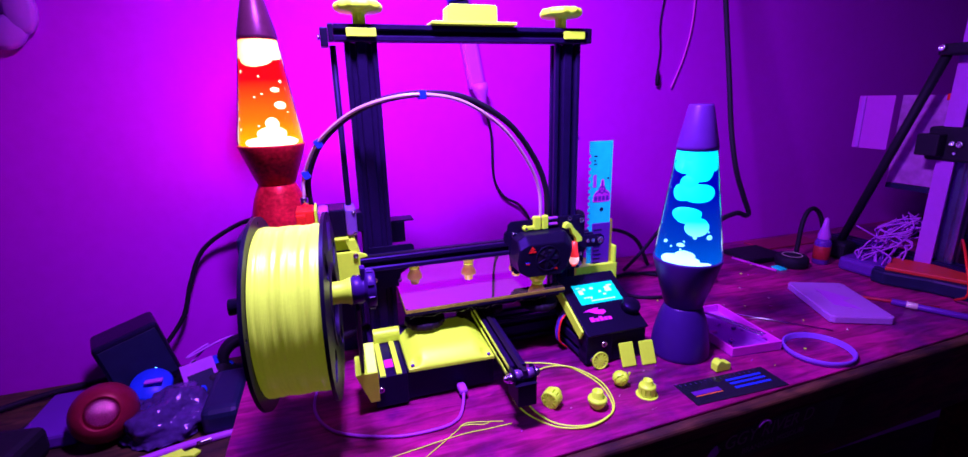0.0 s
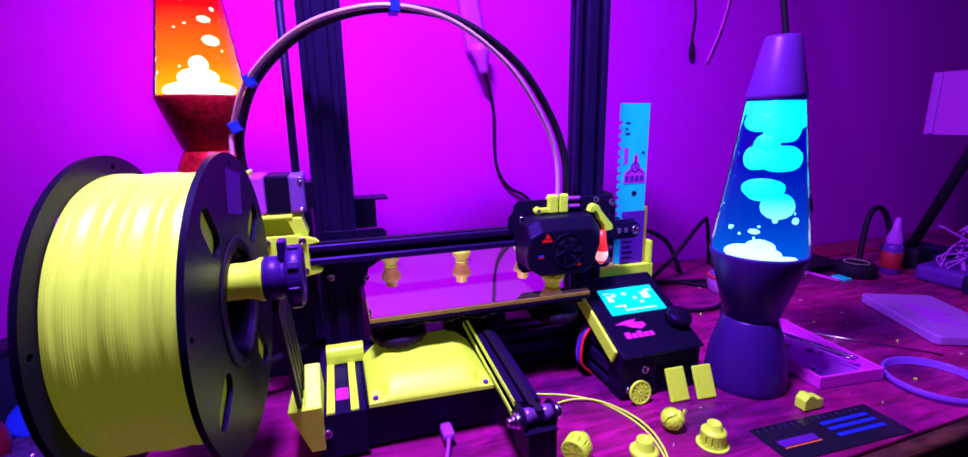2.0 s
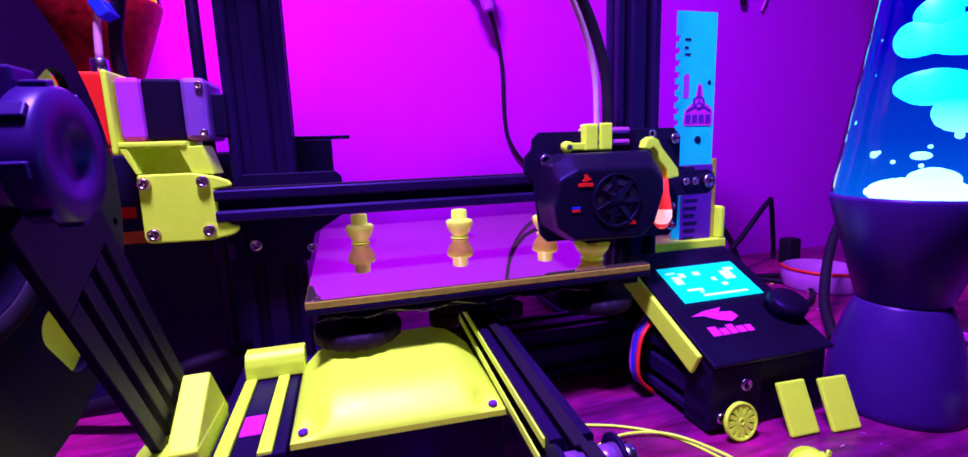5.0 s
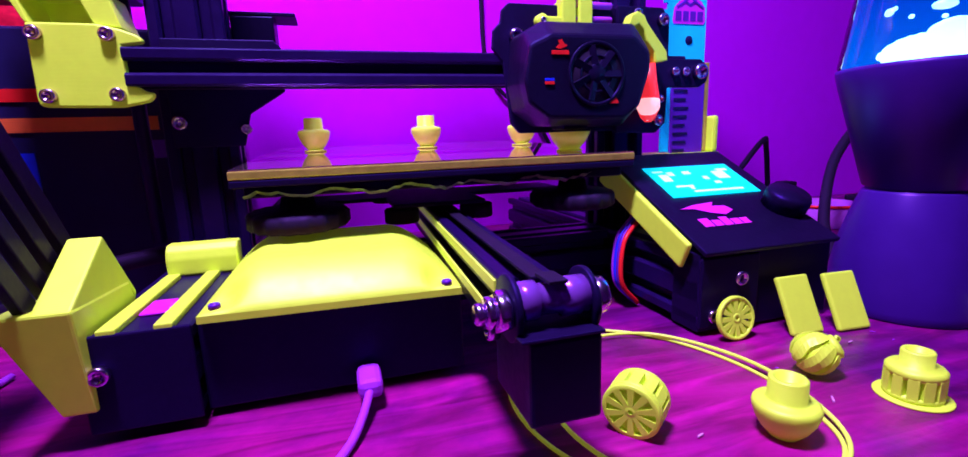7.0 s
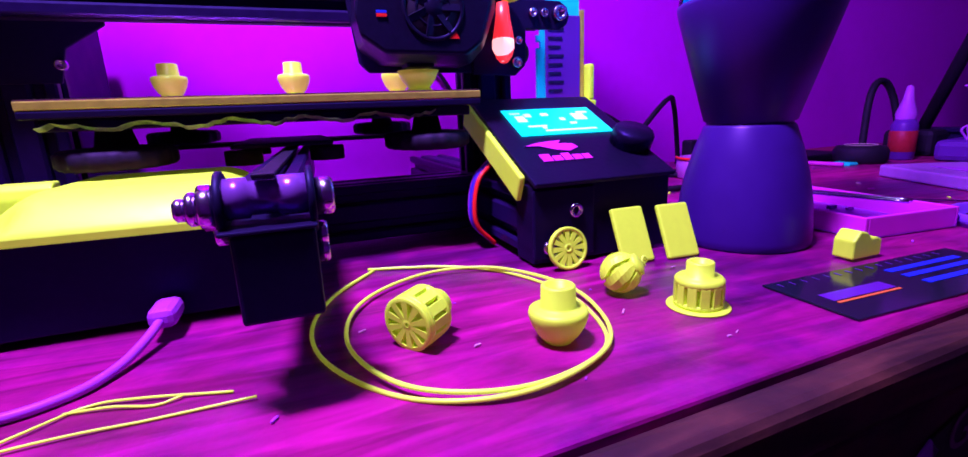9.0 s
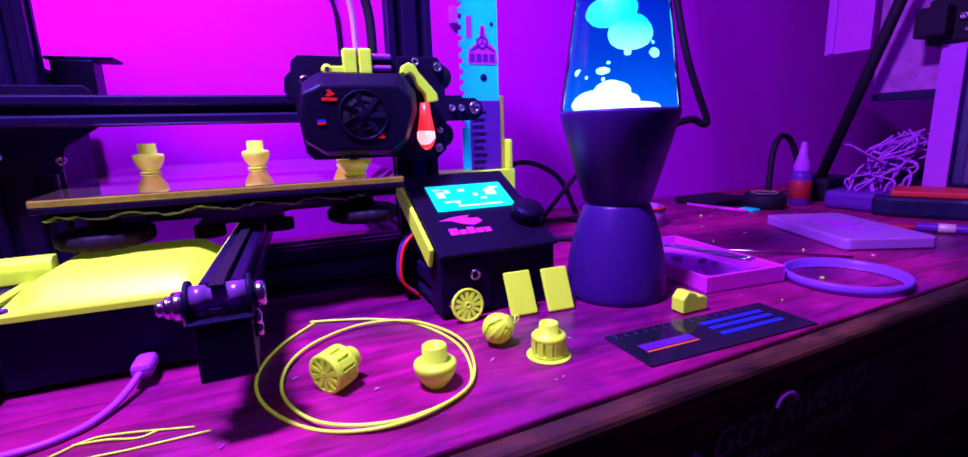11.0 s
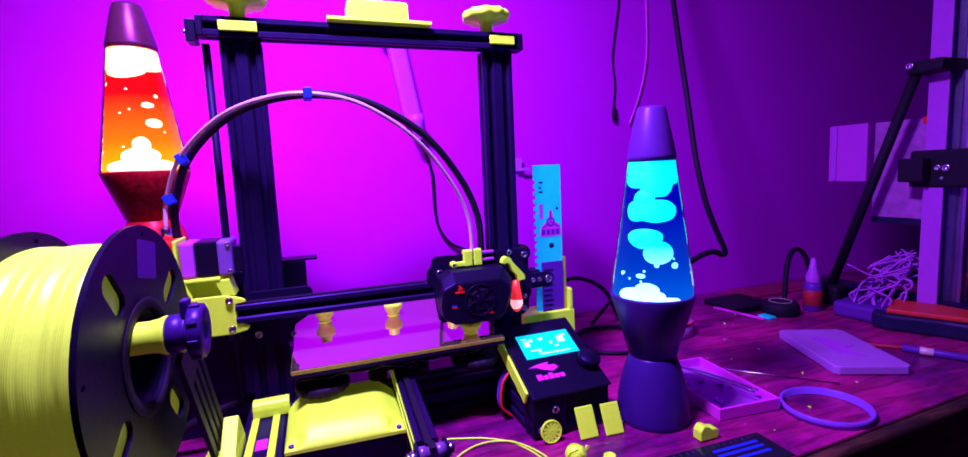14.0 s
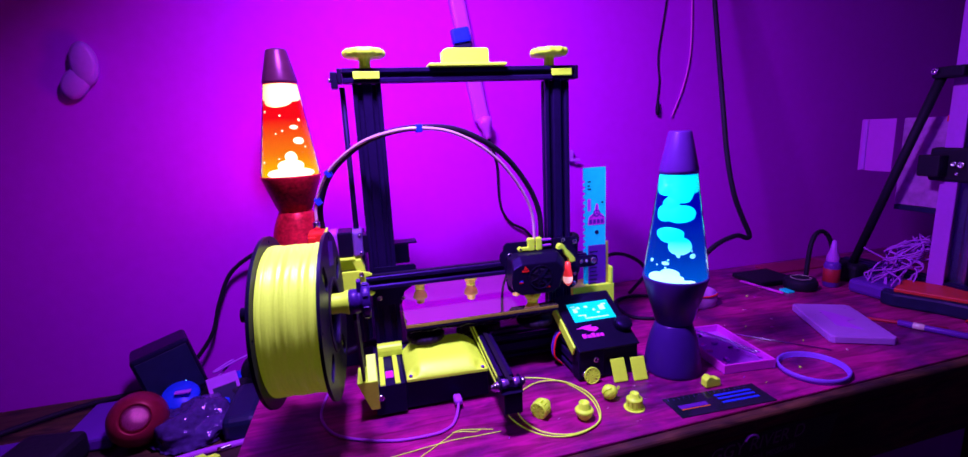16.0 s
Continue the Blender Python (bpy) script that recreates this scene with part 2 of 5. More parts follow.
def lathe(profile, seg=32, m=None, lobes=0, depth=0.0):
    """Turn (r, z) pairs round z; r 0 closes the end. lobes: wavy rim."""
    bm = bmesh.new()
    rings = []
    for r, z in profile:
        if r <= 0:
            rings.append([bm.verts.new((0, 0, z))])
        else:
            ring = []
            for i in range(seg):
                a = 2 * math.pi * i / seg
                k = 1 + depth * math.cos(lobes * a) if lobes else 1
                ring.append(bm.verts.new((r * k * math.cos(a), r * k * math.sin(a), z)))
            rings.append(ring)
    for a, b in zip(rings, rings[1:]):
        for i in range(seg):
            j = (i + 1) % seg
            if len(a) == 1 and len(b) > 1:
                bm.faces.new((a[0], b[i], b[j]))
            elif len(b) == 1 and len(a) > 1:
                bm.faces.new((a[i], a[j], b[0]))
            elif len(a) > 1:
                bm.faces.new((a[i], a[j], b[j], b[i]))
    bmesh.ops.recalc_face_normals(bm, faces=bm.faces)
    if m is not None:
        bm.transform(m)
    for fc in bm.faces:
        fc.smooth = True
    return bm


def cyl(r, h, m=None, bev=0.0006, seg=24, hole=0.0):
    if hole:
        return lathe([(hole, 0), (r - bev, 0), (r, bev), (r, h - bev), (r - bev, h), (hole, h), (hole, 0)], seg, m)
    return lathe([(0, 0), (r - bev, 0), (r, bev), (r, h - bev), (r - bev, h), (0, h)], seg, m)


def smooth_path(pts, n=8):
    pts = [Vector(p) for p in pts]
    ext = [2 * pts[0] - pts[1]] + pts + [2 * pts[-1] - pts[-2]]
    out = []
    for i in range(1, len(ext) - 2):
        a, b, c, d = ext[i - 1:i + 3]
        for k in range(n):
            t = k / n
            out.append(0.5 * (2 * b + (c - a) * t + (2 * a - 5 * b + 4 * c - d) * t * t + (3 * b - a - 3 * c + d) * t ** 3))
    out.append(pts[-1])
    return out


def tube(pts, r, seg=10, n=8, raw=False):
    path = [Vector(p) for p in pts] if raw else smooth_path(pts, n)
    bm = bmesh.new()
    rings, side = [], None
    for i, p in enumerate(path):
        d = (path[min(i + 1, len(path) - 1)] - path[max(i - 1, 0)]).normalized()
        if side is None:
            side = d.orthogonal().normalized()
        side = (side - d * side.dot(d)).normalized()
        up = d.cross(side)
        rings.append([bm.verts.new(p + r * (math.cos(2 * math.pi * k / seg) * side + math.sin(2 * math.pi * k / seg) * up)) for k in range(seg)])
    for a, b in zip(rings, rings[1:]):
        for k in range(seg):
            bm.faces.new((a[k], a[(k + 1) % seg], b[(k + 1) % seg], b[k]))
    bm.faces.new(rings[0][::-1])
    bm.faces.new(rings[-1])
    for fc in bm.faces:
        fc.smooth = True
    return bm


def prism(poly, h, m=None, bev=0.0):
    """A flat outline (x, y) raised by h along z."""
    bm = bmesh.new()
    low = [bm.verts.new((x, y, 0)) for x, y in poly]
    face = bm.faces.new(low)
    up = bmesh.ops.extrude_face_region(bm, geom=[face])
    bmesh.ops.translate(bm, vec=(0, 0, h), verts=[g for g in up["geom"] if isinstance(g, bmesh.types.BMVert)])
    bmesh.ops.recalc_face_normals(bm, faces=bm.faces)
    if bev:
        bmesh.ops.bevel(bm, geom=bm.edges[:], offset=bev, segments=2, affect="EDGES", profile=0.5)
    if m is not None:
        bm.transform(m)
    return bm


def join(*bms):
    out = bmesh.new()
    for b in bms:
        me = bpy.data.meshes.new("joined")
        b.to_mesh(me)
        out.from_mesh(me)
        bpy.data.meshes.remove(me)
        b.free()
    return out


def moved(bm, m):
    bm.transform(m)
    return bm


def thing(name, place, label, category, group=""):
    ob = new(name)
    ob.location = place
    ob.empty_display_size = 0.02
    return tagged(ob, label, category, group)


def part(name, bm, mat, parent, label=""):
    """One mesh under a thing or part; bm is in the thing's own coordinates."""
    me = bpy.data.meshes.new(name)
    bm.to_mesh(me)
    bm.free()
    me.materials.append(mat)
    ob = new(name, me)
    ob.parent = parent
    return tagged(ob, label)


def single(name, bm, mat, label, category, group="", kind="", place=(0, 0, 0)):
    me = bpy.data.meshes.new(name)
    bm.to_mesh(me)
    bm.free()
    me.materials.append(mat)
    ob = new(name, me)
    ob.location = place
    return tagged(ob, label, category, group, kind)


def slots(w, d, length, axis="Z"):
    """A T-slot profile, w by d, centred, with one groove for every 20 mm of each face, along the axis from 0."""
    pts = []

    def face(size, turn, off):
        n = max(1, round(size / 0.02))
        row = [(-size / 2 + 0.001, off)]
        for i in range(n):
            c = -size / 2 + size / n * (i + 0.5)
            row += [(c - 0.0046, off), (c - 0.0030, off - 0.0018), (c - 0.0030, off - 0.0055), (c + 0.0030, off - 0.0055), (c + 0.0030, off - 0.0018), (c + 0.0046, off)]
        row.append((size / 2 - 0.001, off))
        ca, sa = round(math.cos(turn)), round(math.sin(turn))
        return [(ca * x - sa * y, sa * x + ca * y) for x, y in row]

    pts += face(w, 0, d / 2)[::-1]
    pts += face(d, math.pi / 2, w / 2)[::-1]
    pts += face(w, math.pi, d / 2)[::-1]
    pts += face(d, -math.pi / 2, w / 2)[::-1]
    bm = prism(pts, length)
    if axis == "X":
        bm.transform(Matrix(((0, 0, 1, 0), (1, 0, 0, 0), (0, 1, 0, 0), (0, 0, 0, 1))))
    if axis == "Y":
        bm.transform(Matrix(((1, 0, 0, 0), (0, 0, 1, 0), (0, 1, 0, 0), (0, 0, 0, 1))))
        bmesh.ops.recalc_face_normals(bm, faces=bm.faces)
    return bm


def bolt(parent, place, facing="-Y", r=0.0032, mat=None):
    turn = {"-Y": pose(0, 0, 0, 90), "X": pose(0, 0, 0, 0, 90), "-X": pose(0, 0, 0, 0, -90), "Z": pose(0, 0, 0)}[facing]
    bm = lathe([(0, 0), (r, 0), (r, r * 0.75), (r * 0.85, r * 0.9), (r * 0.55, r * 0.9), (r * 0.5, r * 0.3), (0, r * 0.3)], 16)
    bm.transform(Matrix.Translation(place) @ turn)
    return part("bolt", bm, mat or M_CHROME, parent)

# ---- setting ----
WY = 0.31
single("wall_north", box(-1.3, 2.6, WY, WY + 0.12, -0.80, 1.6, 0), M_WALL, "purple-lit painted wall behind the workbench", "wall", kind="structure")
single("wall_west", box(-1.42, -1.3, -2.2, WY + 0.12, -0.80, 1.6, 0), M_ROOM, "plain painted side wall", "wall", kind="structure")
single("wall_east", box(2.6, 2.72, -2.2, WY + 0.12, -0.80, 1.6, 0), M_ROOM, "plain painted side wall", "wall", kind="structure")
single("wall_south", box(-1.3, 2.6, -2.2, -2.08, -0.80, 1.6, 0), M_ROOM, "plain painted wall", "wall", kind="structure")
single("ceiling", box(-1.42, 2.72, -2.2, WY + 0.12, 1.6, 1.7, 0), M_CEIL, "plain painted ceiling", "ceiling", kind="structure")
single("floor", box(-1.42, 2.72, -2.2, WY + 0.12, -0.9, -0.80, 0), M_FLOOR, "dark wooden floor", "floor", kind="structure")

# ---- workbench ----
bench = thing("workbench", (0, 0, -0.8), "dark mahogany workbench with worn front edge and stickers", "workbench")
EDGE = lambda x: -0.2355 + 0.040 * (x - 0.1)  # the bench front runs slightly out of square
FRONT = Matrix.Translation((0, EDGE(0), 0)) @ pose(0, 0, 0, 0, 0, math.degrees(math.atan(0.040)))
LIFT = Matrix.Translation((0, 0, 0.8))
part("tabletop", prism([(-0.335, EDGE(-0.335)), (2.2, EDGE(2.2)), (2.2, WY - 0.003), (-0.335, WY - 0.003)], 0.022, pose(0, 0, 0.778), 0.0015), M_WOOD, bench, "stained glossy wooden top")
part("edge_band", moved(box(-0.335, 2.2, -0.0160, -0.0003, -0.024, -0.0012, 0.005, 3), LIFT @ FRONT), M_EDGE, bench, "worn dark edge band")
part("front_rail", moved(box(-0.335, 2.2, -0.0135, 0.0150, -0.12, -0.0245, 0.002), LIFT @ FRONT), M_EDGE, bench, "worn brown front rail")
for x in (-0.32, 0.9, 2.1):
    for y in (-0.19, 0.24):
        part("leg", box(x, x + 0.06, y, y + 0.06, 0, 0.777, 0.003), M_EDGE, bench)
M_DECAL = material("grey_decal", (0.20, 0.085, 0.20), 0.6, vary=0.2)
M_DECALB = material("black_decal", (0.012, 0.006, 0.012), 0.5, vary=0.3)


def lettering(text, size, m, mat, name, label, parent=None, depth=0.0002):
    cu = bpy.data.curves.new(name, "FONT")
    cu.body, cu.size, cu.extrude = text, size, depth
    tmp = bpy.data.objects.new("tmp_text", cu)
    me = bpy.data.meshes.new_from_object(tmp)
    bpy.data.objects.remove(tmp)
    me.transform(m)
    me.materials.append(mat)
    ob = new(name, me)
    ob.parent = parent
    return tagged(ob, label)


decal = thing("edge_sticker", (0.338, EDGE(0.338) - 0.0140, -0.0500), "black sticker with grey script on the bench rail", "sticker")
decal.rotation_euler = (0, 0, math.atan(0.040))
part("backing", prism([(-0.10, -0.022), (0.10, -0.025), (0.115, 0.021), (0.02, 0.024), (-0.07, 0.020), (-0.11, 0.008)], 0.0006, pose(0, 0, 0, 90)), M_DECALB, decal)
SLANT = Matrix(((1, 0.25, 0, 0), (0, 1, 0, 0), (0, 0, 1, 0), (0, 0, 0, 1)))
lettering("GGY RIVER D", 0.026, pose(-0.100, -0.0010, -0.003, 90, -2) @ SLANT, M_DECAL, "script_line", "grey brush lettering", decal)
lettering("BRANSON, MISSOURI", 0.0115, pose(-0.068, -0.0010, -0.018, 90, -2), M_DECAL, "caption_line", "small grey capitals", decal)
part("eye_arc", tube([(-0.034 + 0.010 * math.cos(k * 0.2 + 0.2), -0.0012, 0.0145 + 0.008 * math.sin(k * 0.2 + 0.2)) for k in range(15)], 0.0018, 8), M_LILAC, decal, "lilac drawn arc")

pale = thing("pale_sticker", (0.217, EDGE(0.217) - 0.0140, -0.060), "pale lilac torn sticker on the bench rail", "sticker")
pale.rotation_euler = (0, 0, math.atan(0.040))
part("strip", prism([(-0.020, -0.022), (-0.008, -0.020), (0.018, 0.010), (0.010, 0.018), (0.002, 0.012)], 0.0006, pose(0, 0, 0, 90)), M_LILAC, pale)

# ---- desktop printer ----
pr = thing("desktop_printer", (0, 0, 0), "black open-frame desktop machine with yellow printed parts", "printer")
for x in (-0.145, 0.150):
    part("base_rail", moved(slots(0.04, 0.04, 0.32, "Y"), Matrix.Translation((x, -0.093, 0.026))), M_BLACK, pr)
    for y in (-0.06, 0.20):
        part("rubber_foot", cyl(0.012, 0.0065, pose(x, y, 0)), M_RUB, pr)
for x in (-0.145, 0.150):
    part("rail_end_plate", box(x - 0.0205, x + 0.0205, -0.0955, -0.0932, 0.005, 0.0468, 0.001), M_STEELB, pr)
part("cross_beam", moved(slots(0.04, 0.04, 0.254, "X"), Matrix.Translation((-0.1245, 0.024, 0.026))), M_BLACK, pr)
for x in (-0.138, 0.151):
    part("upright", moved(slots(0.04, 0.02, 0.4015, "Z"), Matrix.Translation((x, 0.032, 0.0465))), M_BLACK, pr)
part("top_bar", moved(slots(0.02, 0.02, 0.346, "X"), Matrix.Translation((-0.170, 0.022, 0.4585))), M_BLACK, pr)
for x0, x1 in ((-0.1555, -0.1195), (0.1375, 0.1695)):
    part("corner_plate", box(x0, x1, 0.008, 0.0115, 0.4535, 0.4635, 0.0008), M_YEL, pr, "pale yellow printed slot cover")
for x in (-0.1735, 0.1795):
    part("end_cap", box(x - 0.003, x + 0.003, 0.012, 0.032, 0.4485, 0.4685, 0.001), M_BLKP, pr)
part("motor_bracket_top", box(-0.186, -0.177, 0.012, 0.032, 0.442, 0.464, 0.001), M_BLKP, pr)
bolt(pr, (-0.1865, 0.022, 0.4535), "-X")
part("lead_screw", tube([(-0.172, 0.034, 0.06), (-0.172, 0.034, 0.445)], 0.004, 10, 2), M_STEELB, pr)
for x in (-0.138, 0.138):
    part("top_knob", moved(lathe([(0, 0), (0.0075, 0), (0.0075, 0.011), (0.010, 0.014), (0.026, 0.015), (0.0285, 0.018), (0.0285, 0.022), (0.026, 0.025), (0.010, 0.0235), (0, 0.0235)], 64, None, 10, 0.045), Matrix.Translation((x, 0.022, 0.4685))), M_YEL, pr, "scalloped yellow knob")
part("spool_mount_plate", box(-0.050, 0.065, 0.003, 0.039, 0.4688, 0.4730, 0.001), M_YEL, pr, "flat yellow printed plate")
part("spool_mount_block", prism([(-0.028, 0), (0.040, 0), (0.040, 0.019), (0.037, 0.0215), (-0.022, 0.0215), (-0.028, 0.018)], 0.024, Matrix.Translation((0, 0.035, 0.4730)) @ pose(0, 0, 0, 90), 0.0008), M_YEL, pr, "yellow printed block")

part("braided_loom", tube([(-0.30, 0.06, 0.012), (-0.24, 0.035, 0.030), (-0.20, 0.030, 0.048), (-0.160, 0.045, 0.052)], 0.0055, 10), M_RUB, pr, "braided black cable loom")

# electronics case
part("case", box(-0.1245, -0.008, -0.088, 0.003, 0.004, 0.0455, 0.0012), M_STEELB, pr, "dark sheet-steel electronics case")
for x in (-0.1545, -0.1345):
    part("slot_cover", box(x - 0.0035, x + 0.0035, -0.095, -0.0085, 0.0455, 0.0485, 0.0006), M_YEL, pr, "yellow slot strip")
part("slot_button", box(-0.150, -0.139, -0.075, -0.055, 0.0460, 0.0475, 0.0008), M_PINK, pr)
part("rail_clamp", prism([(-0.008, 0.0468), (0.0055, 0.0468), (0.0055, 0.064), (-0.003, 0.064), (-0.0065, 0.061), (-0.008, 0.056)], 0.037, Matrix.Translation((-0.158, 0, 0)) @ Matrix(((0, 0, 1, 0), (1, 0, 0, 0), (0, 1, 0, 0), (0, 0, 0, 1))), 0.001), M_YEL, pr, "yellow cylindrical clip")


def cover():
    """A thin dome: flat crown, rounded flanks, low ears at the two front corners."""
    nx, ny = 56, 40
    bm = bmesh.new()
    rise = lambda k: math.sin(math.pi / 2 * min(1, max(0, k)))
    grid = []
    for j in range(ny + 1):
        row = []
        for i in range(nx + 1):
            u, v = i / nx, j / ny
            x = -0.1225 + 0.114 * u
            y = -0.0945 - 0.0045 * u + v * (0.0925 + 0.0045 * u)
            h = min(rise(u / 0.22), rise((1 - u) / 0.24)) * rise(v / 0.30) ** 0.85
            for ex, ey in ((-0.1165, -0.0890), (-0.0165, -0.0945)):
                k = min(1, max(0, (math.hypot(x - ex, y - ey) - 0.006) / 0.013))
                h = min(h, 0.08 + 0.92 * k * k * (3 - 2 * k) + (0.5 if k >= 1 else 0))
            row.append(bm.verts.new((x, y, 0.0492 + 0.0165 * h)))
        grid.append(row)
    for a, b in zip(grid, grid[1:]):
        for i in range(nx):
            bm.faces.new((a[i], a[i + 1], b[i + 1], b[i]))
    rim = grid[0] + [r[-1] for r in grid[1:]] + grid[-1][-2::-1] + [r[0] for r in grid[-2:0:-1]]
    foot = [bm.verts.new((v.co.x, v.co.y, 0.0460)) for v in rim]
    for i in range(len(rim)):
        j = (i + 1) % len(rim)
        bm.faces.new((rim[j], rim[i], foot[i], foot[j]))
    bm.faces.new(foot)
    bmesh.ops.recalc_face_normals(bm, faces=bm.faces)
    for fc in bm.faces:
        fc.smooth = len(fc.verts) == 4 and abs(fc.normal.z) > 0.1
    return bm


cv = part("fan_cover", cover(), M_YEL, pr, "domed yellow printed fan shield")
for x, y in ((-0.1165, -0.0890), (-0.0165, -0.0945)):
    bolt(cv, (x, y, 0.0503), "Z", 0.0025, M_PURP)
for p in ((-0.158, -0.0958, 0.031),):
    bolt(pr, p, "-Y", 0.004)
part("usb_plug", box(-0.0610, -0.0500, -0.1090, -0.0885, 0.0060, 0.0150, 0.003), M_LILAC, pr, "lilac cable plug")

# bed carriage and belt rail
RL = Matrix.Translation((-0.003, -0.165, 0)) @ pose(0, 0, 0, 0, 0, -2.5)
part("belt_rail", moved(slots(0.02, 0.026, 0.330, "Y"), RL @ Matrix.Translation((0, 0, 0.0590))), M_BLACK, pr)
part("rail_bracket", join(box(-0.0132, 0.0102, -0.1905, -0.1580, 0.0325, 0.0598, 0.0012), box(-0.0160, 0.0108, -0.1912, -0.1585, 0.0599, 0.0611, 0.0005)), M_STEELB, pr, "folded black end bracket")
for x in (-0.0160, 0.0090):
    part("tension_cheek", lathe([(0, 0), (0.0100, 0), (0.0105, 0.0004), (0.0105, 0.0018), (0.0100, 0.0022), (0, 0.0022)], 36, Matrix.Translation((x, -0.178, 0.0668)) @ pose(0, 0, 0, 0, 90)), M_STEELB, pr)
part("idler", lathe([(0, -0.0115), (0.0062, -0.0115), (0.0062, -0.0050), (0.0050, -0.0045), (0.0050, 0.0030), (0.0062, 0.0035), (0.0062, 0.0115), (0, 0.0115)], 28, Matrix.Translation((-0.0026, -0.180, 0.0690)) @ pose(0, 0, 0, 0, 90)), M_IDLER, pr, "shiny purple-lit belt roller")
part("belt", join(moved(box(-0.003, 0.003, -0.010, 0.31, 0.0735, 0.0748, 0.0003), RL), box(-0.0055, 0.0008, -0.1868, -0.176, 0.0752, 0.0764, 0.0003)), M_RUB, pr)
for dx, r, h in ((-0.0162, 0.0068, 0.0045), (-0.0207, 0.0050, 0.0030), (-0.0237, 0.0034, 0.0032)):
    part("tension_nut", cyl(r, h, Matrix.Translation((dx, -0.181, 0.0672)) @ pose(0, 0, 0, 0, -90), 0.0008, 6 if r > 0.006 else 18), M_CHROME, pr)
bolt(pr, (-0.0158, -0.168, 0.0570), "-X", 0.0042)
for p, r in (((0.0114, -0.179, 0.0675), 0.0060), ((0.0102, -0.178, 0.0555), 0.0040), ((0.0102, -0.178, 0.0500), 0.0040)):
    bolt(pr, p, "X", r)
for z in (0.0535, 0.0660):
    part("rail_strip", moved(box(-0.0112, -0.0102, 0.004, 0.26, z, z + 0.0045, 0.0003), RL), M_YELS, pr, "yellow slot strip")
bed = part("bed_plate", box(-0.1175, 0.1175, -0.058, 0.177, 0.0945, 0.0985, 0.0008), M_STEELB, pr, "black heated bed plate")
part("glass_rim", box(-0.1175, 0.1175, -0.058, 0.177, 0.0988, 0.1032, 0.0006), M_COPPER, bed, "amber glass edge")
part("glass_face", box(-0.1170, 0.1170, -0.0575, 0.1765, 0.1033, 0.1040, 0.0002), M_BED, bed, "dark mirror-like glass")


def ragged():
    bm = bmesh.new()
    rng = random.Random(4)
    a, b = [], []
    for i in range(61):
        x = -0.112 + 0.200 * i / 60
        z = 0.0908 + 0.0016 * math.sin(i * 0.55) + rng.uniform(-0.0008, 0.0008)
        a.append(bm.verts.new((x, -0.057 + rng.uniform(-0.001, 0.001), z)))
        b.append(bm.verts.new((x, -0.052 + rng.uniform(-0.001, 0.001), z - 0.0022)))
    for i in range(60):
        bm.faces.new((a[i], a[i + 1], b[i + 1], b[i]))
    bmesh.ops.solidify(bm, geom=bm.faces[:], thickness=0.0005)
    return bm


part("insulation", box(-0.112, 0.112, -0.052, 0.172, 0.0882, 0.0942, 0.001), M_BLKP, bed)
part("foil_edge", ragged(), M_FOIL, bed, "torn foil edge of the insulation")
for x in (-0.088, 0.088):
    for y in (-0.030, 0.150):
        part("levelling_knob", lathe([(0, 0), (0.026, 0), (0.028, 0.002), (0.028, 0.008), (0.026, 0.010), (0.010, 0.011), (0.008, 0.020), (0, 0.020)], 72, Matrix.Translation((x, y, 0.0675)), 18, 0.03), M_RUB, bed)
bed.matrix_basis = Matrix.Translation((0.003, -0.042, 0.1062)) @ pose(0, 0, 0, 2.0) @ Matrix.Translation((0, 0.058, -0.104))
part("carriage", join(box(-0.105, 0.105, 0.035, 0.075, 0.076, 0.0785, 0.0008), box(-0.03, 0.03, -0.01, 0.13, 0.0760, 0.0788, 0.0008)), M_STEELB, pr)
for x in (-0.024, 0.026):
    for y in (0.0, 0.11):
        part("carriage_wheel", cyl(0.011, 0.009, Matrix.Translation((x, y, 0.066))), M_RUB, pr)

# gantry
part("gantry_beam", moved(slots(0.02, 0.02, 0.354, "X"), Matrix.Translation((-0.165, 0.009, 0.1615))), M_BLACK, pr)
part("gantry_belt", join(box(-0.17, 0.165, 0.0060, 0.0120, 0.1712, 0.1724, 0.0003), box(-0.17, 0.165, 0.0060, 0.0120, 0.1506, 0.1514, 0.0003)), M_RUB, pr)
part("left_plate", prism([(-0.152, 0.118), (-0.114, 0.118), (-0.109, 0.137), (-0.088, 0.150), (-0.088, 0.176), (-0.092, 0.180), (-0.152, 0.180)], 0.0025, Matrix.Translation((0, 0.0218, 0)) @ pose(0, 0, 0, 90), 0.0006), M_STEELB, pr)
part("right_plate", prism([(0.130, 0.118), (0.163, 0.117), (0.171, 0.124), (0.172, 0.149), (0.200, 0.149), (0.206, 0.153), (0.208, 0.159), (0.206, 0.165), (0.200, 0.169), (0.172, 0.169), (0.172, 0.196), (0.166, 0.203), (0.130, 0.203)], 0.003, Matrix.Translation((0, -0.0012, 0)) @ pose(0, 0, 0, 90), 0.0008), M_STEELB, pr)
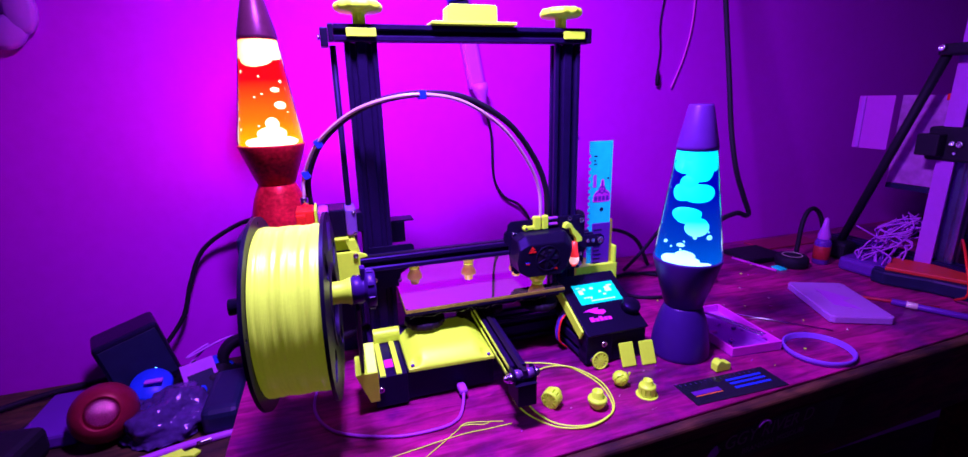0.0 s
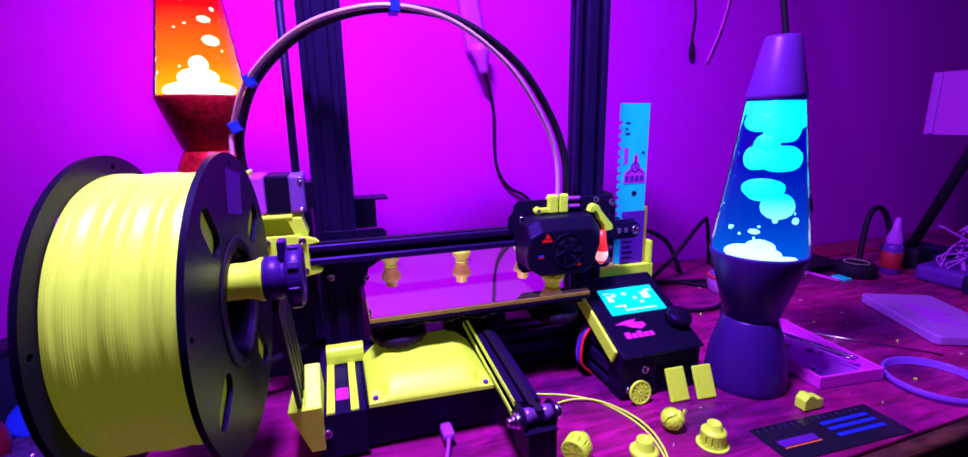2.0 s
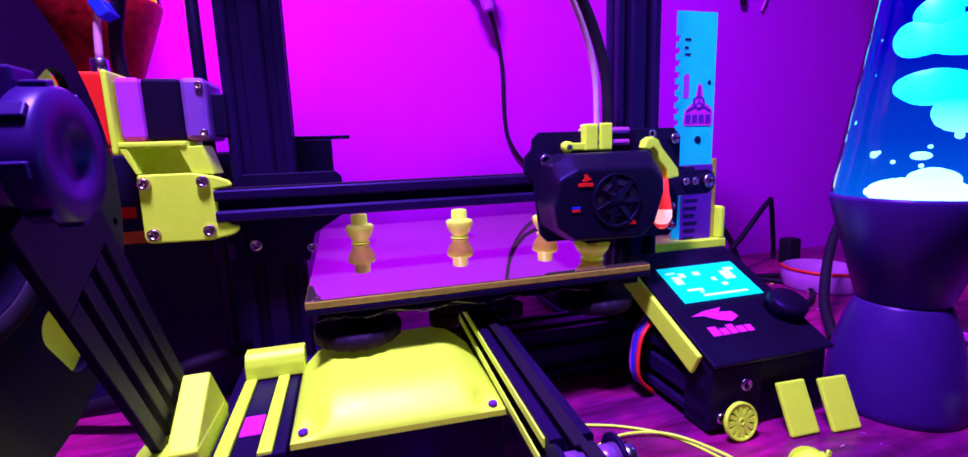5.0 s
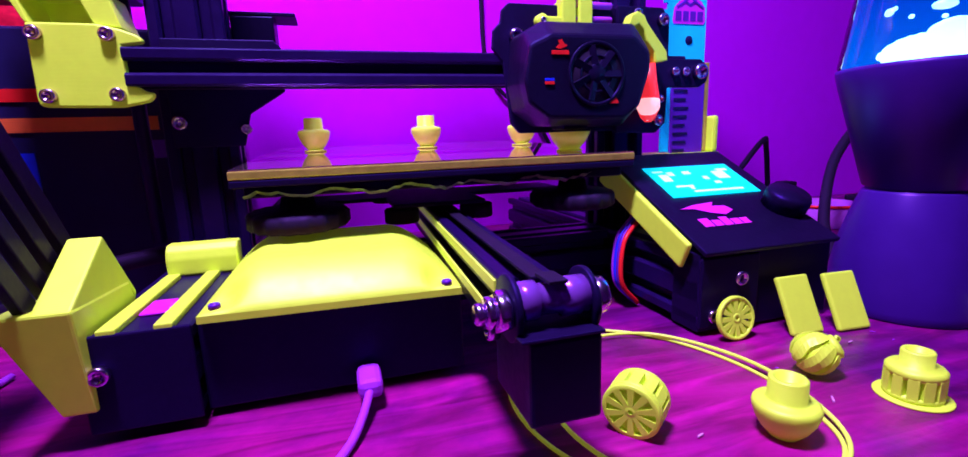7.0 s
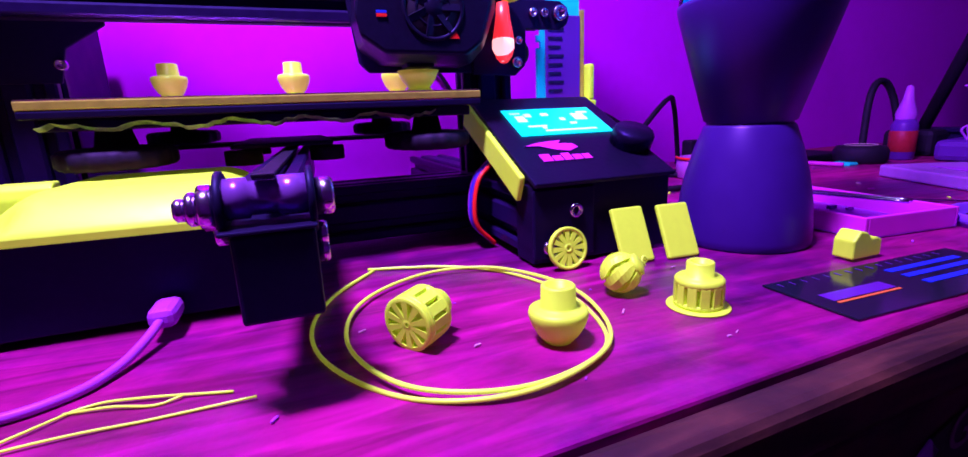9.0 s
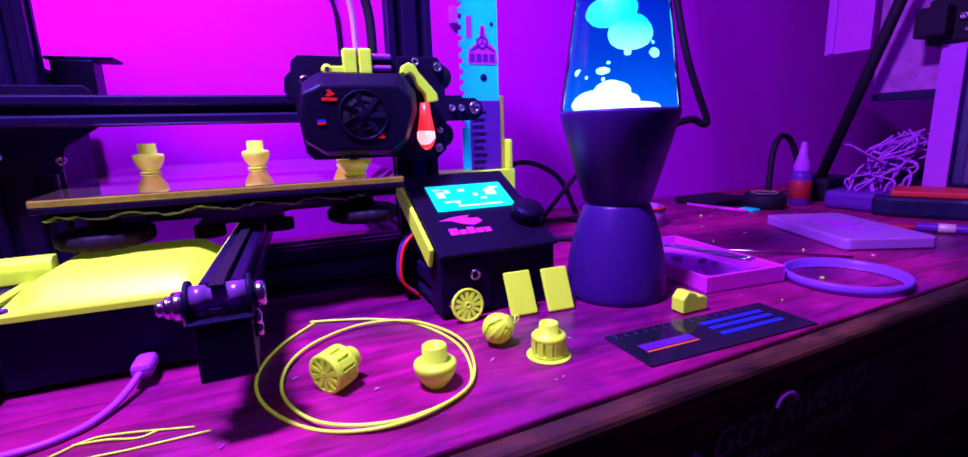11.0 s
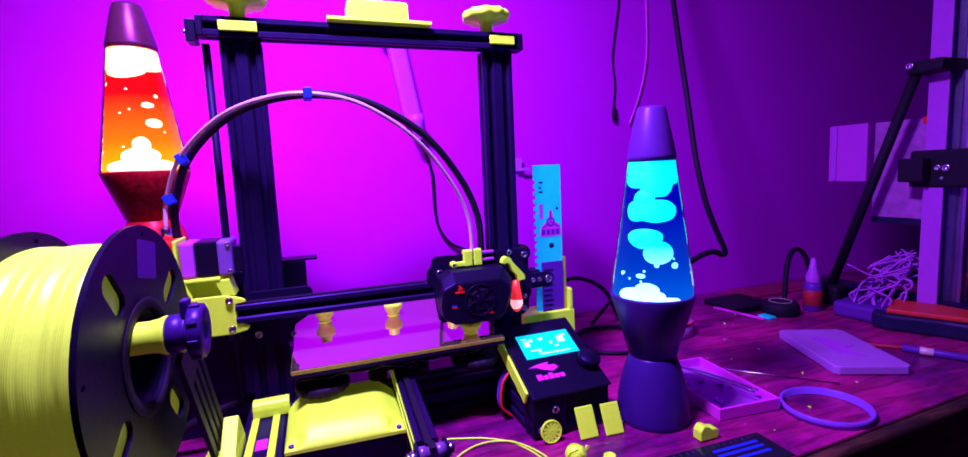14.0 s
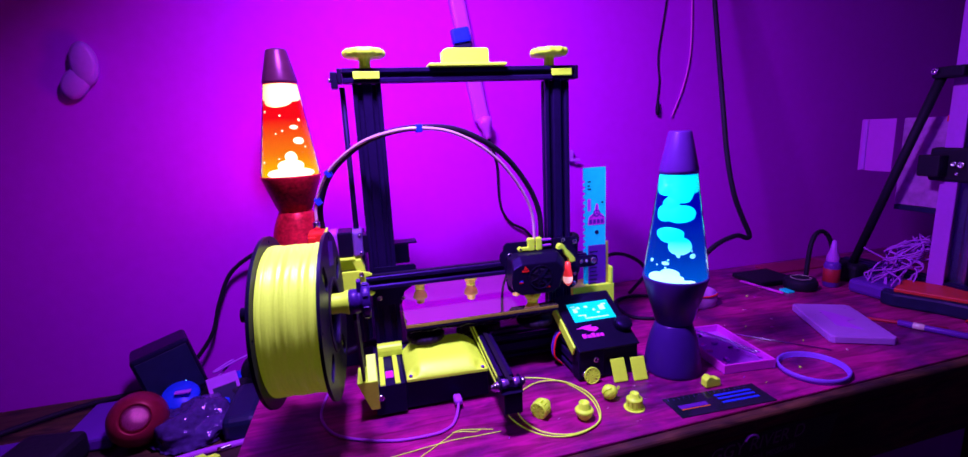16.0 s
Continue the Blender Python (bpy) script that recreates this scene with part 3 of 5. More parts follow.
for p, r in (((0.198, -0.0044, 0.160), 0.0055), ((0.186, -0.0044, 0.160), 0.0032), ((0.177, -0.0044, 0.160), 0.0032), ((0.165, -0.0044, 0.1945), 0.0042), ((0.163, -0.0044, 0.126), 0.0040), ((0.165, -0.0044, 0.141), 0.0030), ((-0.147, 0.0190, 0.1325), 0.0042), ((-0.112, 0.0190, 0.128), 0.0032)):
    bolt(pr, p, "-Y", r)
for x, z in ((-0.112, 0.164), (0.122, 0.164), (0.178, 0.190), (0.178, 0.137)):
    part("guide_wheel", lathe([(0, -0.005), (0.009, -0.005), (0.012, -0.002), (0.012, 0.002), (0.009, 0.005), (0, 0.005)], 24, Matrix.Translation((x, 0.030, z)) @ pose(0, 0, 0, 90)), M_RUB, pr)
part("limit_box", box(-0.121, -0.094, 0.060, 0.085, 0.172, 0.203, 0.001), M_BLKP, pr)
part("limit_arm", box(-0.135, -0.1205, 0.0420, 0.085, 0.185, 0.195, 0.001), M_BLKP, pr)
part("limit_flag", box(-0.124, -0.080, 0.060, 0.088, 0.2032, 0.2055, 0.0005), M_STEELB, pr)

# extruder motor and yellow mount
def mount_plate():
    """Front plate with a rounded outline and two lugs that clip behind the beam."""
    face = [(-0.2030, 0.1410), (-0.1690, 0.1405), (-0.1560, 0.1432), (-0.1535, 0.1455), (-0.1530, 0.1480), (-0.1575, 0.1490), (-0.1600, 0.1512), (-0.1642, 0.1520), (-0.1645, 0.1722), (-0.1552, 0.1735), (-0.1545, 0.1752), (-0.1570, 0.1778), (-0.1640, 0.1805), (-0.1745, 0.1830), (-0.2052, 0.1830), (-0.2058, 0.1450), (-0.2052, 0.1422)]
    return prism(face, 0.0045, Matrix.Translation((0, 0.0055, 0)) @ pose(0, 0, 0, 90), 0.0011)


YZ = Matrix(((0, 0, 1, 0), (1, 0, 0, 0), (0, 1, 0, 0), (0, 0, 0, 1)))
mt = part("extruder_mount", mount_plate(), M_YEL, pr, "yellow printed motor mount")
part("shelf", box(-0.2130, -0.1770, 0.0025, 0.050, 0.1990, 0.2025, 0.0010), M_YEL, mt)
part("back_web", box(-0.2085, -0.1770, 0.0300, 0.0330, 0.1780, 0.1988, 0.0005), M_YEL, mt)
part("side_web", prism([(-0.2058, 0.1832), (-0.2040, 0.1832), (-0.2085, 0.1988), (-0.2128, 0.1988)], 0.030, Matrix.Translation((0, 0.0330, 0)) @ pose(0, 0, 0, 90), 0.0005), M_YEL, mt)
part("gusset", prism([(-0.1765, 0.1832), (-0.1640, 0.1815), (-0.1690, 0.1995), (-0.1825, 0.1988)], 0.026, Matrix.Translation((0, 0.0297, 0)) @ pose(0, 0, 0, 90), 0.0006), M_YEL, mt)
part("side_wall", box(-0.2165, -0.2132, 0.0025, 0.050, 0.1950, 0.2440, 0.0014), M_YEL, mt)
for x, z in ((-0.2015, 0.1775), (-0.1700, 0.1775), (-0.2000, 0.1465), (-0.1695, 0.1470)):
    bolt(mt, (x, 0.0008, z), "-Y", 0.0036)
mo = part("stepper_motor", box(-0.1990, -0.1785, 0.0085, 0.050, 0.2030, 0.2400, 0.002), M_BLKP, pr)
part("motor_cap", box(-0.2125, -0.1992, 0.0075, 0.051, 0.2028, 0.2405, 0.003), M_LILAC, mo, "grey motor end cap")
part("motor_cap", box(-0.1783, -0.1640, 0.0075, 0.051, 0.2028, 0.2405, 0.003), M_MOTOR, mo, "purple-lit motor end cap")
part("motor_plug", box(-0.1640, -0.1560, 0.018, 0.042, 0.205, 0.232, 0.001), M_BLKP, mo)
for z in (0.2075, 0.2360):
    bolt(mo, (-0.1675, 0.0074, z), "-Y", 0.0022)
ex = part("feeder", box(-0.2390, -0.2168, 0.004, 0.046, 0.200, 0.243, 0.002), M_RED, pr, "red anodised filament feeder")
part("feeder_lever", box(-0.2390, -0.2270, -0.003, 0.0035, 0.215, 0.240, 0.002), M_RED, ex)
part("tube_fitting", cyl(0.005, 0.012, Matrix.Translation((-0.228, 0.036, 0.2433))), M_CHROME, ex)

# tool head
def shroud():
    """A faceted fan housing: eleven-sided front, fuller toward the back and top."""
    front = [(0.064, 0.1755), (0.119, 0.1755), (0.1300, 0.1665), (0.1305, 0.1570), (0.1235, 0.1345), (0.1130, 0.1270), (0.0620, 0.1280), (0.0490, 0.1370), (0.0465, 0.1500), (0.0500, 0.1690)]
    back = [(0.064, 0.1860), (0.128, 0.1865), (0.1390, 0.1720), (0.1395, 0.1570), (0.1300, 0.1330), (0.1200, 0.1225), (0.0660, 0.1240), (0.0520, 0.1340), (0.0490, 0.1500), (0.0520, 0.1790)]
    bm = bmesh.new()
    rings = [[bm.verts.new((x, y, z)) for x, z in pts] for pts, y in ((front, -0.0410), (back, -0.0260), (back, -0.0020))]
    bm.faces.new(rings[0])
    bm.faces.new(rings[2][::-1])
    for a, b in zip(rings, rings[1:]):
        for i in range(len(a)):
            j = (i + 1) % len(a)
            bm.faces.new((a[j], a[i], b[i], b[j]))
    bmesh.ops.recalc_face_normals(bm, faces=bm.faces)
    bmesh.ops.bevel(bm, geom=bm.edges[:], offset=0.0018, segments=2, affect="EDGES", profile=0.5)
    return bm


th = part("tool_plate", prism([(0.052, 0.2020), (0.047, 0.1975), (0.046, 0.1900), (0.041, 0.1850), (0.040, 0.1740), (0.047, 0.1660), (0.052, 0.1260), (0.058, 0.1200), (0.148, 0.1195), (0.152, 0.1240), (0.150, 0.1990), (0.146, 0.2020)], 0.003, Matrix.Translation((0, 0.0010, 0)) @ pose(0, 0, 0, 90), 0.0008), M_STEELB, pr, "black steel carriage plate")
part("shroud", shroud(), M_BLKP, th, "angular black fan shroud")
FAN = Matrix.Translation((0.0930, -0.0408, 0.1535)) @ pose(0, 0, 0, 90)
part("fan_well", cyl(0.0170, 0.0006, FAN, 0.0002, 40), M_RUB, th)
for r0, r1, d in ((0.0168, 0.0190, 0.0014), (0.0100, 0.0112, 0.0011), (0.0, 0.0058, 0.0014)):
    part("fan_ring", cyl(r1, d, FAN, 0.0003, 36, r0), M_BLKP, th)
for i in range(7):
    part("fan_blade", moved(box(0.0050, 0.0165, -0.0006, 0.0006, -0.0022, 0.0022, 0.0002), FAN @ pose(0, 0, 0.0008, 0, 0, 360 / 7 * i) @ pose(0, 0, 0, 75)), M_BLKP, th)
part("emblem", join(box(0.0635, 0.0745, -0.0418, -0.0411, 0.1640, 0.1665, 0.0002), prism([(0.0660, 0.1680), (0.0690, 0.1672), (0.0735, 0.1690), (0.0712, 0.1705), (0.0700, 0.1725), (0.0672, 0.1720), (0.0685, 0.1700)], 0.0007, Matrix.Translation((0, -0.0411, 0)) @ pose(0, 0, 0, 90))), M_RED, th, "small red emblem")
part("warning_mark", prism([(0.1020, 0.1360), (0.1085, 0.1360), (0.1052, 0.1415)], 0.0007, Matrix.Translation((0, -0.0411, 0)) @ pose(0, 0, 0, 90)), M_RED, th)
part("flag_mark", box(0.0590, 0.0650, -0.0418, -0.0411, 0.1472, 0.1490, 0.0002), M_RED, th)
part("flag_mark", box(0.0590, 0.0650, -0.0418, -0.0411, 0.1492, 0.1508, 0.0002), M_BLUE, th)
part("nozzle_block", box(0.078, 0.096, -0.026, -0.008, 0.1212, 0.1285, 0.001), M_STEELB, th)
part("nozzle", lathe([(0, 0), (0.001, 0), (0.004, 0.004), (0.004, 0.0065), (0, 0.0065)], 16, Matrix.Translation((0.0870, -0.0170, 0.1150))), M_CHROME, th)
part("tube_clip", join(box(0.0710, 0.0900, -0.0080, -0.0020, 0.1880, 0.1935, 0.001), box(0.0860, 0.0965, -0.0090, 0.0005, 0.1875, 0.2070, 0.0012), box(0.0985, 0.1085, -0.0090, 0.0005, 0.1875, 0.2075, 0.0012), box(0.0860, 0.1085, -0.0020, 0.0030, 0.1875, 0.2040, 0.0008), cyl(0.0042, 0.006, Matrix.Translation((0.0730, -0.0020, 0.1908)) @ pose(0, 0, 0, 90))), M_YEL, th, "yellow printed tube clip")
bolt(th, (0.0730, -0.0082, 0.1908), "-Y", 0.0018)
for z in (0.1930, 0.2020):
    part("clip_pin", cyl(0.0022, 0.036, Matrix.Translation((0.0890, -0.0040, z)) @ pose(0, 0, 0, 0, 90)), M_LILAC, th)
part("probe_arm", prism([(0.1300, 0.1880), (0.1320, 0.1940), (0.1365, 0.1965), (0.1420, 0.1940), (0.1445, 0.1890), (0.1480, 0.1850), (0.1600, 0.1715), (0.1610, 0.1655), (0.1515, 0.1640), (0.1500, 0.1710), (0.1440, 0.1775), (0.1415, 0.1850), (0.1375, 0.1885), (0.1345, 0.1865)], 0.009, Matrix.Translation((0, -0.0090, 0)) @ pose(0, 0, 0, 90), 0.0009), M_YEL, th, "yellow printed probe bracket")
part("probe_light", lathe([(0, 0.1245), (0.0025, 0.1250), (0.0055, 0.1285), (0.0075, 0.1340), (0.0072, 0.1420), (0.0050, 0.1540), (0.0040, 0.1640), (0, 0.1645)], 24, Matrix.Translation((0.1500, -0.0130, 0))), M_LED, th, "glowing red probe")
part("probe_tip", lathe([(0, 0.1248), (0.0022, 0.1255), (0.0056, 0.1300), (0.0078, 0.1345), (0.0075, 0.1400), (0.0030, 0.1440), (0, 0.1445)], 24, Matrix.Translation((0.1495, -0.0136, 0))), M_LEDW, th)
bolt(th, (0.0560, -0.0022, 0.1815), "-Y", 0.0048)
bolt(th, (0.1460, -0.0022, 0.1985), "-Y", 0.0035)

# hose and cable over the top
arc = [(-0.228, 0.036, 0.255), (-0.224, 0.034, 0.285), (-0.204, 0.014, 0.326), (-0.166, -0.012, 0.360), (-0.126, -0.032, 0.377), (-0.078, -0.044, 0.383), (-0.024, -0.040, 0.373), (0.032, -0.028, 0.338), (0.074, -0.014, 0.288), (0.094, -0.006, 0.246), (0.0975, -0.005, 0.200)]
part("feed_tube", tube(arc, 0.0022, 10), M_TUBE, pr, "pale feed tube")
loom = [(-0.218, 0.052, 0.215)] + [(x + 0.006, y + 0.012, z + 0.001) for x, y, z in arc[:6]] + [(-0.016, -0.026, 0.377), (0.044, -0.014, 0.344), (0.088, 0.000, 0.294), (0.110, 0.006, 0.246), (0.113, 0.006, 0.198)]
part("cable_loom", tube(loom, 0.0042, 10), M_RUB, pr, "black braided cable loom")
for i, k in ((1, 0), (2, 0), (5, 0)):
    x, y, z = arc[i]
    part("zip_tie", moved(box(-0.004, 0.004, -0.004, 0.016, -0.0055, 0.0055, 0.001), Matrix.Translation((x + 0.002, y, z)) @ pose(0, 0, 0, 0, -30 if i < 5 else 0)), M_BLUE, pr, "blue cable tie")

# control panel, tilted top over a black box
cp = thing("control_panel", (0.13, -0.09, 0), "black control box with glowing cyan screen and knob", "control panel")
PT = Matrix.Translation((0.129 - 0.13, -0.099 + 0.09, 0.0508)) @ pose(0, 0, 0, 25.8)
part("front_box", box(0.000, 0.098, -0.003, 0.020, 0.002, 0.049, 0.001), M_STEELB, cp)
part("side_fill", prism([(0.02, 0.002), (0.105, 0.002), (0.105, 0.096), (0.0, 0.050), (0.02, 0.049)], 0.094, Matrix.Translation((0.042, 0, 0)) @ Matrix(((0, 0, 0.6, 0), (1, 0, 0, 0), (0, 1, 0, 0), (0, 0, 0, 1)))), M_STEELB, cp)
part("face_plate", moved(box(0, 0.099, 0, 0.116, -0.003, 0, 0.0008), PT), M_BLKP, cp, "tilted black face plate")
scr = part("screen", moved(box(0.016, 0.087, 0.055, 0.094, 0.0003, 0.0010, 0.0002), PT), M_SCREEN, cp, "lit cyan screen")
rng = random.Random(8)
marks = [(0.022, 0.074, 0.007, 0.009), (0.030, 0.081, 0.005, 0.005), (0.043, 0.082, 0.006, 0.004), (0.067, 0.074, 0.010, 0.010), (0.055, 0.074, 0.004, 0.004), (0.036, 0.059, 0.040, 0.002), (0.036, 0.063, 0.003, 0.003), (0.026, 0.066, 0.014, 0.002), (0.060, 0.068, 0.005, 0.003), (0.073, 0.084, 0.009, 0.003), (0.020, 0.086, 0.008, 0.002)]
for x, y, w, h in marks:
    part("screen_mark", moved(box(x, x + w, y, y + h, 0.0011, 0.0014, 0), PT), M_PIXEL, scr)
part("dial", lathe([(0, 0), (0.0135, 0), (0.0135, 0.009), (0.012, 0.0115), (0, 0.0115)], 40, PT @ Matrix.Translation((0.088, 0.036, 0.0002)), 20, 0.02), M_BLKP, cp, "black dial knob")
for x0, x1, h in ((0.0165, 0.0235, 0.0085), (0.0245, 0.0305, 0.006), (0.0315, 0.0375, 0.0085), (0.0385, 0.0445, 0.006), (0.0455, 0.0510, 0.006)):
    part("printed_bar", moved(box(x0, x1, 0.0225, 0.0225 + h, 0.0002, 0.0007, 0.0002), PT), M_PINK, cp, "magenta printed bar")
part("emblem", moved(prism([(0.012, 0.042), (0.022, 0.041), (0.030, 0.036), (0.040, 0.033), (0.048, 0.037), (0.046, 0.042), (0.036, 0.043), (0.040, 0.047), (0.028, 0.046), (0.022, 0.045)], 0.0006), PT @ Matrix.Translation((0, 0, 0.0002))), M_PINK, cp, "magenta emblem")
part("side_panel", moved(box(-0.0045, -0.0008, 0.010, 0.112, -0.018, -0.001, 0.0015), PT), M_YEL, cp, "yellow printed side strip")
bolt(cp, (0.027, -0.0035, 0.033), "-Y", 0.0045)
bolt(cp, (0.009, -0.0035, 0.012), "-Y", 0.004)
for i, mm in enumerate((M_RED, M_PURP, M_BLUE, M_LILAC)):
    part("ribbon_wire", tube([(-0.002, 0.052 + i * 0.003, 0.003), (-0.016, 0.050 + i * 0.003, 0.020), (-0.012, 0.054 + i * 0.003, 0.046), (0.004, 0.060 + i * 0.003, 0.060)], 0.0016, 6), mm, cp)

# spool holder
sh = thing("spool_holder", (-0.168, -0.10, 0), "black slotted arm with yellow printed foot and hub", "spool holder")
AR = Matrix.Translation((-0.010, 0.045, 0.035)) @ pose(0, 0, 0, 32)
for y0, y1 in ((-0.024, -0.0155), (-0.0105, -0.0035), (0.0015, 0.0085), (0.0135, 0.022)):
    part("arm_bar", moved(box(-0.002, 0.002, y0, y1, 0.012, 0.140, 0.0006), AR), M_STEELB, sh)
for z0, z1 in ((0.0, 0.012), (0.140, 0.178)):
    part("arm_bridge", moved(box(-0.002, 0.002, -0.024, 0.022, z0, z1, 0.0006), AR), M_STEELB, sh)
foot = join(prism([(0.002, 0.016), (0.050, 0.016), (0.056, 0.044), (0.050, 0.057), (-0.003, 0.060)], 0.027, Matrix.Translation((-0.0195, 0, 0)) @ YZ, 0.0012), prism([(-0.002, 0.0590), (0.051, 0.0550), (0.056, 0.046), (0.058, 0.050), (0.034, 0.082)], 0.0130, Matrix.Translation((-0.0060, 0, 0)) @ YZ, 0.0010))
for v in foot.verts:  # the wedge narrows downward, against the base rail
    k = min(1, max(0, (v.co.z - 0.016) / 0.044))
    v.co.x = 0.0075 + (v.co.x - 0.0075) * (0.42 + 0.58 * k)
part("foot", foot, M_YEL, sh, "wedge-shaped yellow foot")
CLAMP = Matrix.Translation((-0.0145, -0.066, 0.1938)) @ pose(0, 0, 0, 0, 90)
clamp = part("axle_clamp", lathe([(0, 0), (0.0125, 0), (0.0138, 0.0015), (0.0138, 0.0100), (0.0124, 0.0110), (0.0124, 0.0128), (0.0182, 0.0140), (0.0192, 0.0152), (0.0192, 0.0220), (0.0178, 0.0235), (0.0080, 0.0235), (0.0070, 0.0210), (0, 0.0210)], 44, CLAMP), M_LAMPBASE, sh, "dark purple clamp nut")
for k in range(8):
    part("grip_rib", moved(box(0.0186, 0.0208, -0.0022, 0.0022, 0.0154, 0.0218, 0.0005), CLAMP @ pose(0, 0, 0, 0, 0, 45 * k + 10)), M_LAMPBASE, clamp)
part("clamp_key", box(-0.0050, 0.0000, -0.0720, -0.0600, 0.2060, 0.2180, 0.0010), M_LAMPBASE, clamp)
part("axle", cyl(0.0080, 0.112, Matrix.Translation((-0.126, -0.066, 0.1938)) @ pose(0, 0, 0, 0, 90)), M_BLKP, sh)
part("hub_sleeve", lathe([(0.0085, 0), (0.0112, 0), (0.0116, 0.002), (0.0112, 0.050), (0.0122, 0.056), (0.0136, 0.0590), (0.0138, 0.0605), (0.0085, 0.0605), (0.0085, 0)], 44, Matrix.Translation((-0.0752, -0.066, 0.1938)) @ pose(0, 0, 0, 0, 90)), M_YEL, sh, "yellow printed sleeve")

sp = thing("filament_spool", (-0.2050, -0.150, 0.1760), "full spool of bright yellow filament, black flanges", "spool")
sp.rotation_euler = (0, 0, radians(-4))
SX = pose(0, 0, 0, 0, 90)


def flange():
    """A disc with rounded radial slots and a centre hole, along z."""
    bm = bmesh.new()

    def ring(points):
        vs = [bm.verts.new((x, y, 0)) for x, y in points]
        for p, q in zip(vs, vs[1:] + vs[:1]):
            bm.edges.new((p, q))

    turn = lambda n: [2 * math.pi * k / n for k in range(n)]
    ring([(0.0955 * math.cos(a), 0.0955 * math.sin(a)) for a in turn(144)])
    ring([(0.0345 * math.cos(a), 0.0345 * math.sin(a)) for a in turn(60)])
    for s in range(4):
        c, d = math.cos(s * math.tau / 4), math.sin(s * math.tau / 4)
        slot = [(0.0675 + 0.0080 * (1 if math.cos(a) > 0 else -1) + 0.0088 * math.cos(a), 0.0088 * math.sin(a)) for a in [math.tau * (k + 0.5) / 36 for k in range(36)]]
        ring([(c * x - d * y, d * x + c * y) for x, y in slot])
        c, d = math.cos((s + 0.5) * math.tau / 4), math.sin((s + 0.5) * math.tau / 4)
        ring([(0.089 * c + 0.002 * math.cos(a), 0.089 * d + 0.002 * math.sin(a)) for a in turn(12)])
    bmesh.ops.triangle_fill(bm, use_beauty=True, use_dissolve=False, edges=bm.edges[:])
    up = bmesh.ops.extrude_face_region(bm, geom=bm.faces[:])
    bmesh.ops.translate(bm, vec=(0, 0, 0.0035), verts=[g for g in up["geom"] if isinstance(g, bmesh.types.BMVert)])
    bmesh.ops.recalc_face_normals(bm, faces=bm.faces)
    return bm


part("flange", moved(flange(), SX @ pose(0, 0, 0.0015, 0, 0, 36.7)), M_BLKP, sp, "black slotted flange")
part("flange", moved(flange(), Matrix.Translation((-0.063, 0, 0)) @ SX @ pose(0, 0, 0, 0, 0, 36.7)), M_BLKP, sp, "black slotted flange")


def winding():
    """Filament turns: a ribbed drum between the flanges."""
    prof = [(0.042, -0.0592)]
    rng = random.Random(2)
    n = 52
    for i in range(n):
        z = -0.0590 + 0.0602 * i / n
        w = 0.0602 / n
        e = 0.0838 + 0.00012 * math.sin(i * 0.9) + 0.0004 * math.sin(i * 0.31)
        prof += [(e - 0.00008, z + 0.05 * w), (e + 0.00005, z + 0.5 * w), (e - 0.00008, z + 0.95 * w)]
    prof += [(0.042, 0.0012)]
    bm = lathe(prof, 160)
    for v in bm.verts:
        r = math.hypot(v.co.x, v.co.y)
        if r > 0.05:
            a = math.atan2(v.co.y, v.co.x)
            k = 1 + 0.007 * noise.noise(Vector((v.co.z * 130, math.cos(a) * 2.2, math.sin(a) * 2.2))) + 0.004 * noise.noise(Vector((v.co.z * 420, math.cos(a) * 3, math.sin(a) * 3)))
            v.co.x, v.co.y = v.co.x * k, v.co.y * k
    return moved(bm, SX)


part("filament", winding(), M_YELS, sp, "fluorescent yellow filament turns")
part("hub", cyl(0.0415, 0.0612, Matrix.Translation((-0.0600, 0, 0)) @ SX, 0.0006, 48, 0.0347), M_BLKP, sp)
part("hub_ring", cyl(0.0430, 0.0012, Matrix.Translation((0.0050, 0, 0)) @ SX, 0.0005, 56, 0.0350), M_RUB, sp)
part("label_sticker", moved(box(-0.014, 0.014, -0.0155, 0.0155, 0.0, 0.0004, 0), Matrix.Translation((0.0052, 0.0145, 0.0690)) @ pose(0, 0, 0, -12) @ SX), M_PURP, sp, "pale paper sticker")


# ---- lava lamps ----
def cone_r(z):
    """Inner radius of a lamp bottle at height z above its foot."""
    return 0.0442 - 0.0195 * z / 0.154


